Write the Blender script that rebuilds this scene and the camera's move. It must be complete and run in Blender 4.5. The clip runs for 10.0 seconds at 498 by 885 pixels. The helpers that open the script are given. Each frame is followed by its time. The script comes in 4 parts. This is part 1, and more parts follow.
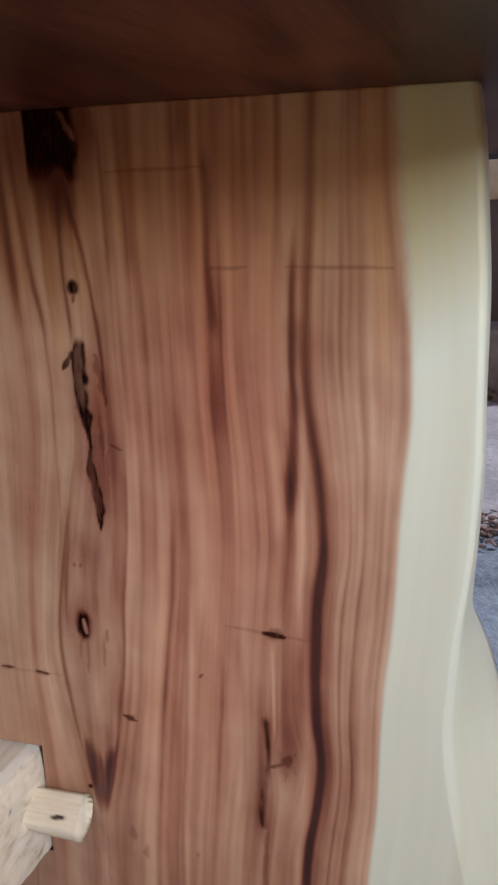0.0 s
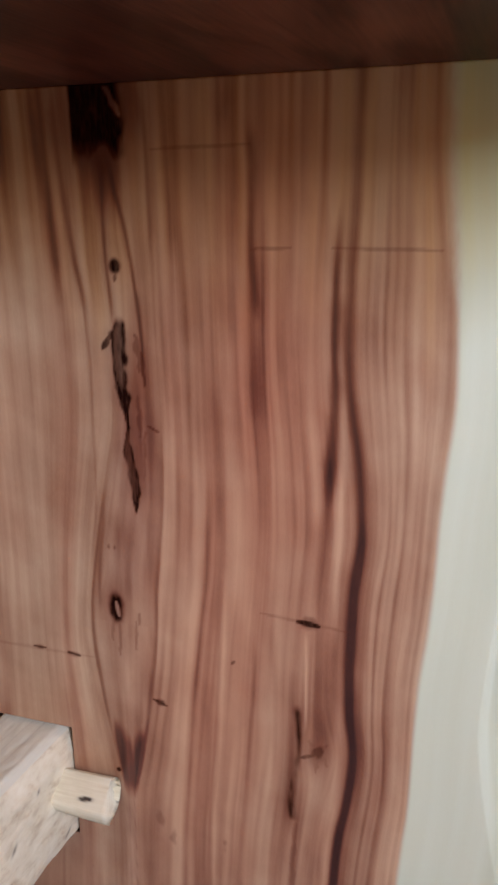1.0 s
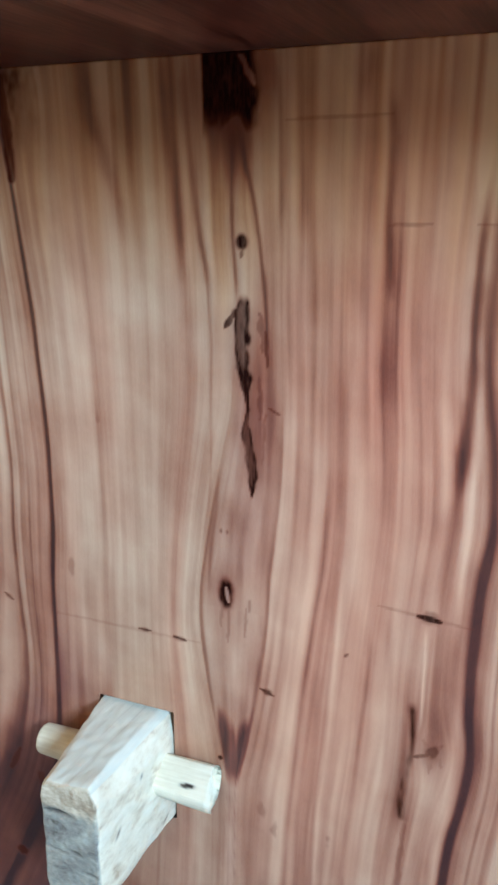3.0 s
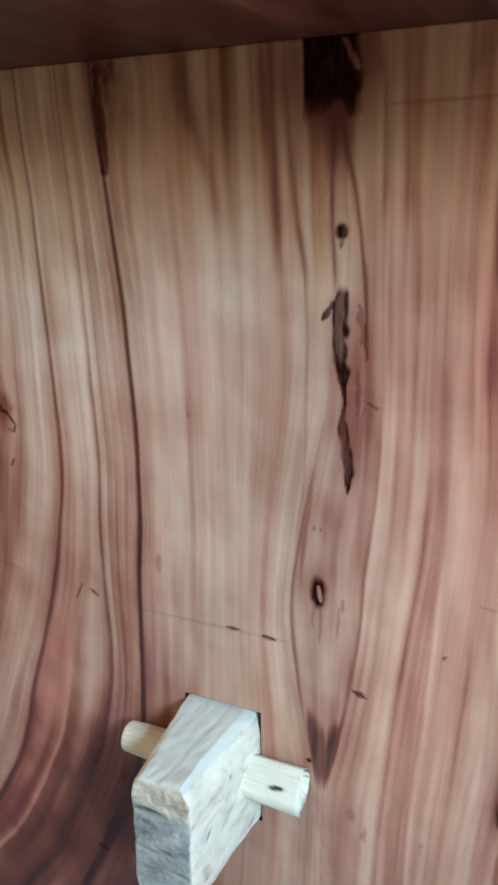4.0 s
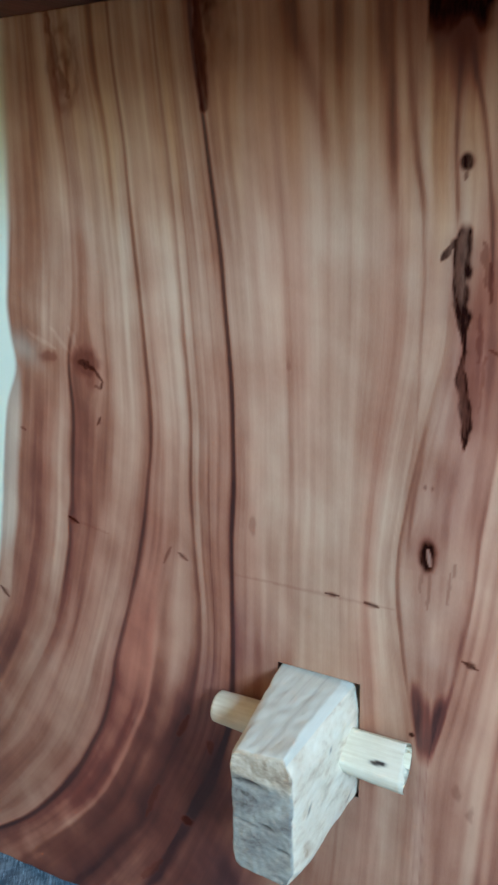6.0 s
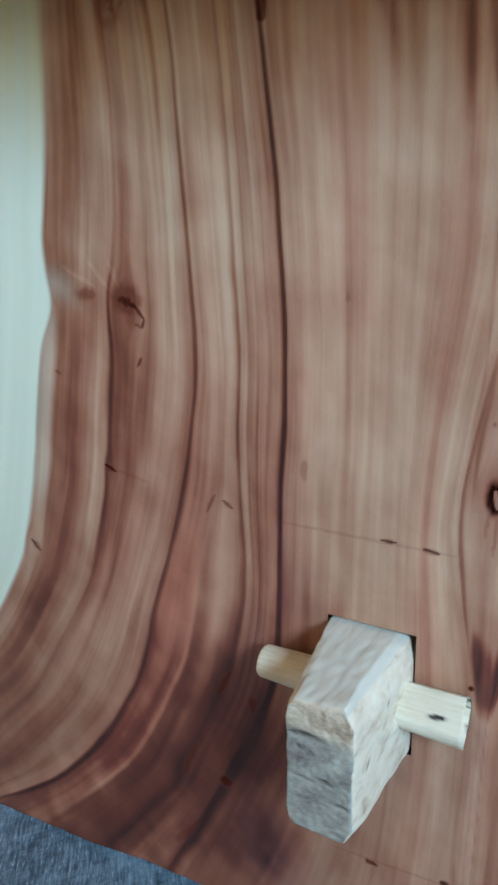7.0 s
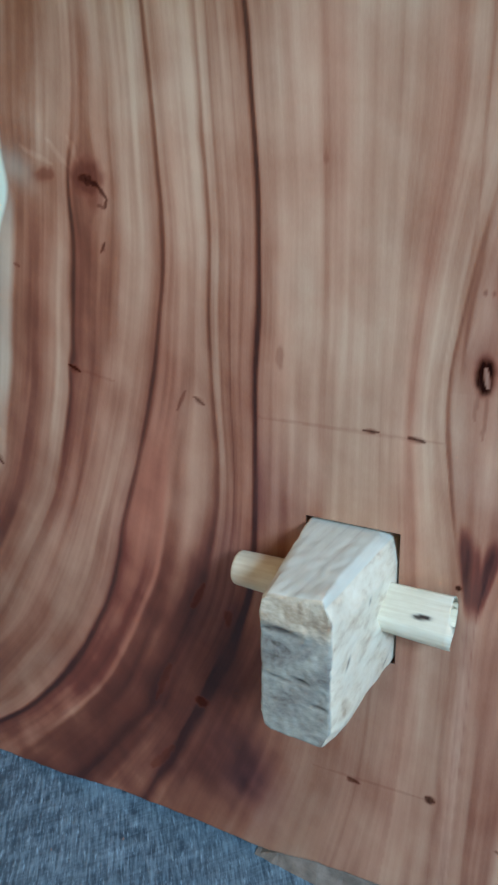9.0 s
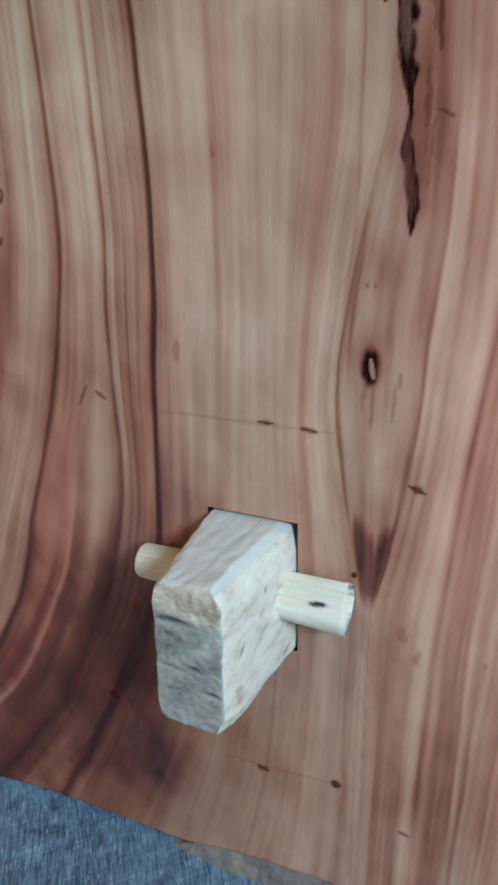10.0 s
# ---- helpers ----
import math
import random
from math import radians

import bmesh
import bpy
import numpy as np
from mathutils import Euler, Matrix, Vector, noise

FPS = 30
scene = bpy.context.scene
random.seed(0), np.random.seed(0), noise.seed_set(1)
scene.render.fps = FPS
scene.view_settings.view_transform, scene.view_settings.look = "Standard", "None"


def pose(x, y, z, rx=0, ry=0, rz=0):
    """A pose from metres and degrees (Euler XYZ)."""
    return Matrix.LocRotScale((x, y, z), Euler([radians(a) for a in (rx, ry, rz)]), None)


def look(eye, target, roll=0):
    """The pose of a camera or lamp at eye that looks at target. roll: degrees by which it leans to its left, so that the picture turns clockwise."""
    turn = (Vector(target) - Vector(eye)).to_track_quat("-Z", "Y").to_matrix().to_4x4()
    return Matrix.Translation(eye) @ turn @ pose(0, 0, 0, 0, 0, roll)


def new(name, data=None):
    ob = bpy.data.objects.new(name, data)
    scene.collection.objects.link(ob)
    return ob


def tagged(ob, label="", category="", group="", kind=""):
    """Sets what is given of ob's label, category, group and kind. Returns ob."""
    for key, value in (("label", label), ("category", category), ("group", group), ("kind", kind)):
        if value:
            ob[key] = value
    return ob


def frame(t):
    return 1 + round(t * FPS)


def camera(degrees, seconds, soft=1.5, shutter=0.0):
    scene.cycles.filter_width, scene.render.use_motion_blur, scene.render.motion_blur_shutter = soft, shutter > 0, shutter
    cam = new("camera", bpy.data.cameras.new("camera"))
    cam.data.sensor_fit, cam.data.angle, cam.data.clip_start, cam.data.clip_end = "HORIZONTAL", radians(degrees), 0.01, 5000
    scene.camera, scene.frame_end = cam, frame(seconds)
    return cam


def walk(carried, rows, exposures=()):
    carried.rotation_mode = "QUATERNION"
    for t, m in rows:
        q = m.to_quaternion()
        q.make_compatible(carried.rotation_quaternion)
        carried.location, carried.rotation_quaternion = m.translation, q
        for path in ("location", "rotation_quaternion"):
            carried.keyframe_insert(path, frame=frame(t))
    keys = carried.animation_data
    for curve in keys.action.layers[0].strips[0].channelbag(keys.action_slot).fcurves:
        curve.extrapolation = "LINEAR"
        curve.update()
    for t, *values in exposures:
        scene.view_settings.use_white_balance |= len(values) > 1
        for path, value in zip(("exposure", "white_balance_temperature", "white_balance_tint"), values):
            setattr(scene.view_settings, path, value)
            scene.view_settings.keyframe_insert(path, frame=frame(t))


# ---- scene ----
cam = camera(33.6, 10.0, 2.7)
EXPOSURES = [(0, -0.72, 6250, 26), (1.0, -0.64, 6200, 28), (1.8, -0.62, 6150, 28), (2.7, 0.12, 4850, 3), (3.2, 0.16, 4750, 1), (4.4, 0.0, 4700, 1), (5.5, -0.10, 4700, 1), (7.0, -0.28, 4800, 2), (10, -0.27, 4750, 2)]
PATH = [
    (0, (0.283, -0.431, 0.643), (-0.256, 1.419, 0.106), -1.5),
    (0.5, (0.283, -0.43, 0.642), (-0.281, 1.41, 0.097), -1.6),
    (1, (0.277, -0.427, 0.636), (-0.333, 1.396, 0.086), -0.6),
    (1.5, (0.267, -0.428, 0.64), (-0.314, 1.4, 0.073), 1.4),
    (2, (0.266, -0.424, 0.634), (-0.354, 1.388, 0.058), 0.9),
    (2.5, (0.254, -0.426, 0.632), (-0.421, 1.367, 0.057), 0.4),
    (3, (0.237, -0.426, 0.629), (-0.501, 1.342, 0.054), -0.1),
    (4.5, (0.199, -0.429, 0.621), (-0.677, 1.274, 0.045), -1.2),
    (5, (0.191, -0.429, 0.618), (-0.701, 1.263, 0.034), -1.5),
    (5.5, (0.183, -0.427, 0.611), (-0.75, 1.243, 0.027), -1.9),
    (7, (0.133, -0.424, 0.566), (-0.807, 1.22, -0.077), -1.5),
    (7.5, (0.121, -0.425, 0.555), (-0.841, 1.203, -0.094), -2.0),
    (8, (0.112, -0.426, 0.541), (-0.798, 1.225, -0.127), -0.8),
    (8.5, (0.113, -0.419, 0.522), (-0.787, 1.228, -0.17), -1.2),
    (9, (0.131, -0.405, 0.508), (-0.774, 1.233, -0.199), -1.5),
    (9.5, (0.149, -0.399, 0.508), (-0.697, 1.266, -0.207), -1.2),
    (10, (0.164, -0.395, 0.506), (-0.648, 1.288, -0.208), -1.2),
]
walk(cam, [(t, look(eye, target, roll)) for t, eye, target, roll in PATH], EXPOSURES)
# ---- light ----
world = bpy.data.worlds.new("sky")
scene.world = world
world.use_nodes = True
wn, wl = world.node_tree.nodes, world.node_tree.links
sky = wn.new("ShaderNodeTexSky")
sky.sky_type, sky.sun_disc = "NISHITA", False
SUN_DIR = Vector((0.55, 0.62, 0.85)).normalized()
sky.sun_elevation = math.asin(SUN_DIR.z)
sky.sun_rotation = math.atan2(SUN_DIR.x, SUN_DIR.y)
wl.new(sky.outputs[0], wn["Background"].inputs[0])
wn["Background"].inputs[1].default_value = 0.15

sun = new("sun", bpy.data.lights.new("sun", "SUN"))
sun.data.energy, sun.data.angle, sun.data.color = 4.5, radians(1.0), (1.0, 0.96, 0.9)
sun.matrix_world = look(SUN_DIR * 6, (0, 0, 0))

# area lamp for daylight from the right, in an unseen window added for it
day = new("added_daylight", bpy.data.lights.new("added_daylight", "AREA"))
day.data.shape, day.data.size, day.data.size_y = "RECTANGLE", 0.42, 0.46
day.data.energy, day.data.color = 50.0, (0.86, 0.97, 1.0)
day.matrix_world = look((1.10, -1.00, 1.08), (0.0, -1.00, 1.08))

# ---- materials ----


def material(name, rough=0.5):
    m = bpy.data.materials.new(name)
    m.use_nodes = True
    b = m.node_tree.nodes["Principled BSDF"]
    b.inputs["Roughness"].default_value = rough
    return m, m.node_tree.nodes, m.node_tree.links, b


class Net:
    """Short forms for node links in one material."""

    def __init__(self, name, rough=0.5):
        self.m, self.n, self.l, self.b = material(name, rough)

    def put(self, sock, v):
        if isinstance(v, bpy.types.NodeSocket):
            self.l.new(v, sock)
        else:
            sock.default_value = v

    def math(self, op, a, b=0.0, clamp=False):
        n = self.n.new("ShaderNodeMath")
        n.operation, n.use_clamp = op, clamp
        self.put(n.inputs[0], a)
        self.put(n.inputs[1], b)
        return n.outputs[0]

    def attr(self, name):
        n = self.n.new("ShaderNodeAttribute")
        n.attribute_name = name
        return n.outputs["Fac"]

    def coords(self):
        return self.n.new("ShaderNodeTexCoord").outputs["Object"]

    def split(self, v):
        n = self.n.new("ShaderNodeSeparateXYZ")
        self.l.new(v, n.inputs[0])
        return n.outputs

    def join(self, x, y, z):
        n = self.n.new("ShaderNodeCombineXYZ")
        for s, v in zip(n.inputs, (x, y, z)):
            self.put(s, v)
        return n.outputs[0]

    def scaled(self, v, s):
        n = self.n.new("ShaderNodeMapping")
        self.l.new(v, n.inputs[0])
        n.inputs["Scale"].default_value = s
        return n.outputs[0]

    def turned(self, v, degrees):
        n = self.n.new("ShaderNodeMapping")
        self.l.new(v, n.inputs[0])
        n.inputs["Rotation"].default_value = (0.0, 0.0, radians(-degrees))
        return n.outputs[0]

    def noise(self, v, scale, detail=4.0, rough=0.55, distort=0.0):
        n = self.n.new("ShaderNodeTexNoise")
        self.l.new(v, n.inputs["Vector"])
        n.inputs["Scale"].default_value = scale
        n.inputs["Detail"].default_value = detail
        n.inputs["Roughness"].default_value = rough
        n.inputs["Distortion"].default_value = distort
        return n.outputs[0]

    def ramp(self, f, stops):
        n = self.n.new("ShaderNodeValToRGB")
        self.l.new(f, n.inputs[0])
        e = n.color_ramp.elements
        while len(e) < len(stops):
            e.new(0.5)
        for el, (p, c) in zip(e, stops):
            el.position, el.color = p, (*c, 1)
        return n.outputs[0]

    def mix(self, f, a, b, mode="MIX"):
        n = self.n.new("ShaderNodeMix")
        n.data_type, n.blend_type = "RGBA", mode
        self.put(n.inputs[0], f)
        for s, v in ((n.inputs[6], a), (n.inputs[7], b)):
            self.put(s, v if isinstance(v, bpy.types.NodeSocket) else (*v, 1))
        return n.outputs[2]

    def bump(self, h, dist, strength=1.0):
        n = self.n.new("ShaderNodeBump")
        n.inputs["Strength"].default_value = strength
        n.inputs["Distance"].default_value = dist
        self.l.new(h, n.inputs["Height"])
        self.l.new(n.outputs[0], self.b.inputs["Normal"])

    def done(self, colour, rough=None):
        self.put(self.b.inputs["Base Color"], colour if isinstance(colour, bpy.types.NodeSocket) else (*colour, 1))
        if rough is not None:
            self.put(self.b.inputs["Roughness"], rough)
        return self.m


def slab_wood():
    """Oiled slab: reddish heartwood streaks along the grain, pale sapwood, dark knots."""
    w = Net("slab_wood", 0.4)
    p = w.split(w.coords())
    u, tone, sap, red, char, plum = (w.attr(k) for k in ("grain", "tone", "sap", "red", "char", "plum"))
    fine = w.noise(w.join(w.math("MULTIPLY", u, 620.0), w.math("MULTIPLY", p[1], 60.0), w.math("MULTIPLY", p[2], 9.0)), 1.0, 3.0)
    mid = w.noise(w.join(w.math("MULTIPLY", u, 150.0), w.math("MULTIPLY", p[1], 30.0), w.math("MULTIPLY", p[2], 3.5)), 1.0, 3.0)
    pores = w.noise(w.join(w.math("MULTIPLY", p[0], 1500.0), 0.0, w.math("MULTIPLY", p[2], 260.0)), 1.0, 2.0)
    blot = w.noise(w.coords(), 14.0, 3.0)
    g = w.math("ADD", w.math("MULTIPLY", w.math("SUBTRACT", fine, 0.5), 0.08), w.math("MULTIPLY", w.math("SUBTRACT", mid, 0.5), 0.15))
    g = w.math("ADD", g, w.math("MULTIPLY", w.math("SUBTRACT", pores, 0.5), 0.10))
    t = w.math("ADD", w.math("ADD", tone, g), w.math("MULTIPLY", w.math("SUBTRACT", blot, 0.5), 0.30), True)
    heart = w.ramp(t, [(0.0, (0.034, 0.009, 0.006)), (0.2, (0.115, 0.036, 0.018)), (0.42, (0.26, 0.113, 0.060)),
                       (0.62, (0.40, 0.247, 0.156)), (0.82, (0.54, 0.395, 0.268)), (1.0, (0.64, 0.51, 0.36))])
    ruddy = w.ramp(t, [(0.0, (0.055, 0.012, 0.007)), (0.3, (0.18, 0.047, 0.026)), (0.6, (0.42, 0.168, 0.098)), (1.0, (0.62, 0.325, 0.195))])
    heart = w.mix(red, heart, ruddy)
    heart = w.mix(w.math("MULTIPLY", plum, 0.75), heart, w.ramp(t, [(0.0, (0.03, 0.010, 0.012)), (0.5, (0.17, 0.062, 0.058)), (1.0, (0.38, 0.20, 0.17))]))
    wide = w.noise(w.join(w.math("MULTIPLY", u, 46.0), 0.0, w.math("MULTIPLY", p[2], 1.6)), 1.0, 2.0)
    s = w.math("ADD", w.math("ADD", 0.64, w.math("MULTIPLY", g, 1.3)), w.math("MULTIPLY", w.math("SUBTRACT", wide, 0.5), 1.1), True)
    pale = w.ramp(s, [(0.0, (0.58, 0.60, 0.42)), (0.5, (0.69, 0.76, 0.60)), (1.0, (0.77, 0.86, 0.73))])
    # ochre: finish runs, with the warm shade below the tabletop put into the colour
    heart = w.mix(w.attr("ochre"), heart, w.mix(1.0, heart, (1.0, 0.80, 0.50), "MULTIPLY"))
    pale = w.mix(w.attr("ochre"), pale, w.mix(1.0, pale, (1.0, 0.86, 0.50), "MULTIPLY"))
    col = w.mix(sap, heart, pale)
    pit = w.math("ADD", char, w.math("MULTIPLY", w.math("MULTIPLY", char, w.math("SUBTRACT", w.noise(w.scaled(w.coords(), (420.0, 100.0, 110.0)), 1.0, 3.0), 0.5)), 0.45), True)
    stain = w.ramp(pit, [(0.0, (0.22, 0.062, 0.036)), (0.45, (0.125, 0.034, 0.020)), (0.8, (0.050, 0.012, 0.007)), (1.0, (0.014, 0.004, 0.003))])
    col = w.mix(w.math("POWER", pit, 0.75), col, stain)
    w.bump(w.math("ADD", w.math("MULTIPLY", fine, 0.5), w.math("MULTIPLY", pores, 0.3)), 0.0006, 0.14)
    w.put(w.b.inputs["Specular IOR Level"], w.math("SUBTRACT", 0.62, w.math("MULTIPLY", char, 0.85), True))
    return w.done(col, w.math("ADD", 0.30, w.math("MULTIPLY", mid, 0.20)))


def top_wood():
    """Underside of the tabletop: oiled dark reddish boards with wavy figure."""
    w = Net("tabletop_wood", 0.3)
    c = w.coords()
    figure = w.noise(w.scaled(c, (26.0, 3.2, 8.0)), 1.0, 4.0, 0.6, 0.8)
    fine = w.noise(w.scaled(c, (420.0, 14.0, 40.0)), 1.0, 3.0)
    t = w.math("ADD", figure, w.math("MULTIPLY", w.math("SUBTRACT", fine, 0.5), 0.25), True)
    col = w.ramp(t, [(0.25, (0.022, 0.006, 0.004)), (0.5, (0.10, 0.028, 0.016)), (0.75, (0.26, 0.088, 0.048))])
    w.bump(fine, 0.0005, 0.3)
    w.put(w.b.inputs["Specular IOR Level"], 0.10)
    return w.done(col, 0.36)


def raw_wood():
    """Pale raw timber, hewn and weathered grey on the end grain."""
    w = Net("raw_pale_wood", 0.75)
    c = w.coords()
    p = w.split(c)
    end = w.attr("endgrain")
    fibre = w.noise(w.scaled(c, (300.0, 110.0, 300.0)), 1.0, 4.0, 0.6)
    blot = w.noise(w.scaled(c, (70.0, 48.0, 90.0)), 1.0, 5.0, 0.62, 0.2)
    patch = w.noise(w.scaled(c, (52.0, 40.0, 80.0)), 1.0, 6.0, 0.66, 0.4)
    t = w.math("ADD", w.math("MULTIPLY", fibre, 0.26), w.math("MULTIPLY", blot, 0.74), True)
    side = w.ramp(t, [(0.29, (0.38, 0.28, 0.18)), (0.38, (0.60, 0.51, 0.37)), (0.48, (0.75, 0.68, 0.52)), (0.64, (0.84, 0.79, 0.64))])
    grit = w.noise(w.scaled(c, (240.0, 60.0, 520.0)), 1.0, 4.0, 0.7)
    mott = w.math("ADD", w.math("MULTIPLY", patch, 0.78), w.math("MULTIPLY", grit, 0.22), True)
    # planed top of the beam end, tinted cooler for the daylight falling on it
    planed_skylit = w.ramp(w.noise(w.scaled(c, (330.0, 7.0, 60.0)), 1.0, 3.0, 0.6), [(0.24, (0.54, 0.51, 0.42)), (0.38, (0.67, 0.65, 0.55)), (0.62, (0.73, 0.72, 0.61))])
    side = w.mix(w.attr("planed_skylit"), side, planed_skylit)
    # weathered grey of the end grain, lowered further to shade this face
    grey = w.ramp(mott, [(0.32, (0.10, 0.085, 0.065)), (0.41, (0.22, 0.21, 0.185)), (0.50, (0.31, 0.305, 0.26)), (0.60, (0.40, 0.39, 0.33)), (0.72, (0.60, 0.55, 0.41))])
    drift = w.math("ADD", w.math("MULTIPLY", patch, 0.020), w.math("MULTIPLY", grit, 0.006))
    band = w.math("MULTIPLY", w.math("SUBTRACT", w.math("ADD", p[2], drift), 0.2880), 150.0, True)
    tan = w.ramp(mott, [(0.36, (0.22, 0.15, 0.09)), (0.5, (0.46, 0.37, 0.25)), (0.62, (0.66, 0.58, 0.43))])
    grey = w.mix(w.math("MULTIPLY", band, 0.85), grey, tan)
    col = w.mix(end, side, grey)
    col = w.mix(w.attr("char"), col, (0.03, 0.02, 0.015))
    w.bump(w.math("ADD", fibre, patch), 0.0007, 0.35)
    return w.done(col, 0.7)


def peg_wood():
    w = Net("peg_wood", 0.65)
    c = w.coords()
    fibre = w.noise(w.scaled(c, (30.0, 500.0, 500.0)), 1.0, 3.0)
    blot = w.noise(w.scaled(c, (40.0, 80.0, 80.0)), 1.0, 3.0)
    t = w.math("ADD", w.math("MULTIPLY", fibre, 0.4), w.math("MULTIPLY", blot, 0.6), True)
    col = w.ramp(t, [(0.3, (0.62, 0.55, 0.39)), (0.55, (0.77, 0.72, 0.56)), (0.75, (0.83, 0.80, 0.66))])
    col = w.mix(w.attr("char"), col, (0.03, 0.02, 0.015))
    w.bump(fibre, 0.0006, 0.4)
    return w.done(col, 0.62)


def concrete(name, a, b, scratch=True):
    w = Net(name, 0.55)
    c = w.coords()
    big = w.noise(c, 5.0, 5.0, 0.6)
    small = w.noise(c, 60.0, 5.0, 0.65)
    aslant = w.turned(c, 36.0)
    brush = w.noise(w.scaled(aslant, (430.0, 44.0, 40.0)), 1.0, 3.0, 0.7, 0.4)
    brush2 = w.noise(w.scaled(w.turned(c, -40.0), (300.0, 24.0, 40.0)), 1.0, 2.0, 0.6, 0.8)
    fleck = w.math("MULTIPLY", w.math("SUBTRACT", w.noise(w.scaled(aslant, (480.0, 80.0, 40.0)), 1.0, 3.0, 0.65), 0.57), 8.0, True)
    t = w.math("ADD", w.math("MULTIPLY", big, 0.34), w.math("MULTIPLY", small, 0.22))
    t = w.math("ADD", t, w.math("ADD", w.math("MULTIPLY", brush, 0.36), w.math("MULTIPLY", brush2, 0.12)), True)
    col = w.ramp(t, [(0.45, a), (0.59, b)])
    col = w.mix(w.math("MULTIPLY", fleck, 0.7), col, tuple(min(1.0, q * 1.7) for q in b))
    w.bump(w.math("ADD", brush, small), 0.0022, 0.6)
    return w.done(col, w.math("ADD", 0.4, w.math("MULTIPLY", small, 0.3)))


def plain(name, a, b, scale, rough=0.8):
    w = Net(name, rough)
    c = w.coords()
    n = w.noise(c, scale, 5.0, 0.65)
    w.bump(n, 0.004, 0.4)
    return w.done(w.ramp(n, [(0.3, a), (0.7, b)]), rough)


SLAB, TOP, RAW, PEG = slab_wood(), top_wood(), raw_wood(), peg_wood()
FLOOR = concrete("brushed_concrete", (0.055, 0.092, 0.135), (0.25, 0.355, 0.455))
# the floor's concrete again, its colours raised for the sunlight on the yard
YARD = concrete("sunlit_concrete", (0.24, 0.265, 0.30), (0.50, 0.54, 0.59))
BLOCK = plain("grey_block", (0.22, 0.20, 0.19), (0.36, 0.33, 0.31), 22.0)
WALL = plain("dark_render", (0.10, 0.085, 0.08), (0.17, 0.145, 0.135), 4.0)
# ochre chosen so that the unseen walls and roof throw warm light back
WARM_WALL = plain("ochre_bounce", (0.74, 0.46, 0.22), (0.84, 0.54, 0.28), 5.0)
ROOF = plain("roof_bounce", (0.50, 0.31, 0.16), (0.62, 0.40, 0.22), 6.0)
BARK = plain("bark_chips", (0.07, 0.045, 0.04), (0.34, 0.25, 0.22), 90.0)
SHIM = plain("weathered_shim", (0.12, 0.105, 0.088), (0.33, 0.29, 0.245), 60.0)
PLANK = plain("sawn_plank", (0.62, 0.53, 0.38), (0.78, 0.71, 0.55), 30.0)


def thing(name, mesh, mat, parent=None, label="", category="", kind="", smooth=False):
    ob = new(name, mesh)
    if mat:
        ob.data.materials.append(mat)
    if smooth:
        for f in ob.data.polygons:
            f.use_smooth = True
    if parent:
        ob.parent = parent
    return tagged(ob, label, category, "", kind)


def mesh_of(bm, name):
    me = bpy.data.meshes.new(name)
    bm.to_mesh(me)
    bm.free()
    return me


def box(name, lo, hi, bevel=0.0):
    bm = bmesh.new()
    bmesh.ops.create_cube(bm, size=1)
    for v in bm.verts:
        v.co = Vector([l + (h - l) * (c + 0.5) for l, h, c in zip(lo, hi, v.co)])
    if bevel:
        bmesh.ops.bevel(bm, geom=bm.edges[:], offset=bevel, segments=2, affect="EDGES")
    return mesh_of(bm, name)


# ---- the place: floor, back wall, and unseen walls and roof added round the table ----
thing("floor", box("floor", (-60, -60, -0.15), (60, 60, 0)), FLOOR, kind="structure",
      label="blue-grey brushed concrete floor with fine scratches", category="floor")


def ceiling_mesh():
    """Unseen roof; its long arm along the left wall is added to dim the back."""
    bm = bmesh.new()
    pts = [(-1.7, -2.3), (1.25, -2.3), (1.25, 1.0), (-0.3, 1.0), (-0.3, 5.0), (-1.7, 5.0)]
    face = bm.faces.new([bm.verts.new((x, y, 2.3)) for x, y in pts])
    up = bmesh.ops.extrude_face_region(bm, geom=[face])
    for v in up["geom"]:
        if isinstance(v, bmesh.types.BMVert):
            v.co.z = 2.42
    bmesh.ops.recalc_face_normals(bm, faces=bm.faces[:])
    return mesh_of(bm, "ceiling")


thing("wall_back", box("wall_back", (-5, 5.02, 0), (5, 5.2, 2.2)), WALL, kind="structure",
      label="dark rendered boundary wall behind the table", category="wall")
thing("wall_left", box("wall_left", (-1.7, -2.3, 0), (-1.5, 5.0, 2.3)), WARM_WALL, kind="structure",
      label="unseen ochre wall, added to bounce warm light", category="wall")
thing("wall_front", box("wall_front", (-1.5, -2.3, 0), (1.05, -2.1, 2.3)), WARM_WALL, kind="structure",
      label="unseen ochre wall, added to bounce warm light", category="wall")
thing("ceiling", ceiling_mesh(), ROOF, kind="structure",
      label="unseen roof, added to close the place and bounce warm light", category="ceiling")


def window_wall():
    """Unseen side wall; its window opening is added for the daylight lamp."""
    bm = bmesh.new()
    for lo, hi in (((-2.3, 0), (-1.23, 2.3)), ((-0.77, 0), (1.0, 2.3)), ((-1.23, 0), (-0.77, 0.83)), ((-1.23, 1.33), (-0.77, 2.3))):
        m = Matrix.Translation((1.15, (lo[0] + hi[0]) / 2, (lo[1] + hi[1]) / 2)) @ Matrix.Diagonal((0.2, hi[0] - lo[0], hi[1] - lo[1], 1))
        bmesh.ops.create_cube(bm, size=1, matrix=m)
    return mesh_of(bm, "wall_right")


thing("wall_right", window_wall(), WARM_WALL, kind="structure", label="unseen ochre wall with an opening added for the daylight lamp", category="wall")

thing("pavement", box("pavement", (-0.3, 1.2, -0.1), (40, 40, 0.004)), YARD, kind="structure",
      label="concrete yard paving behind the table, coloured paler for the sunlight", category="pavement")

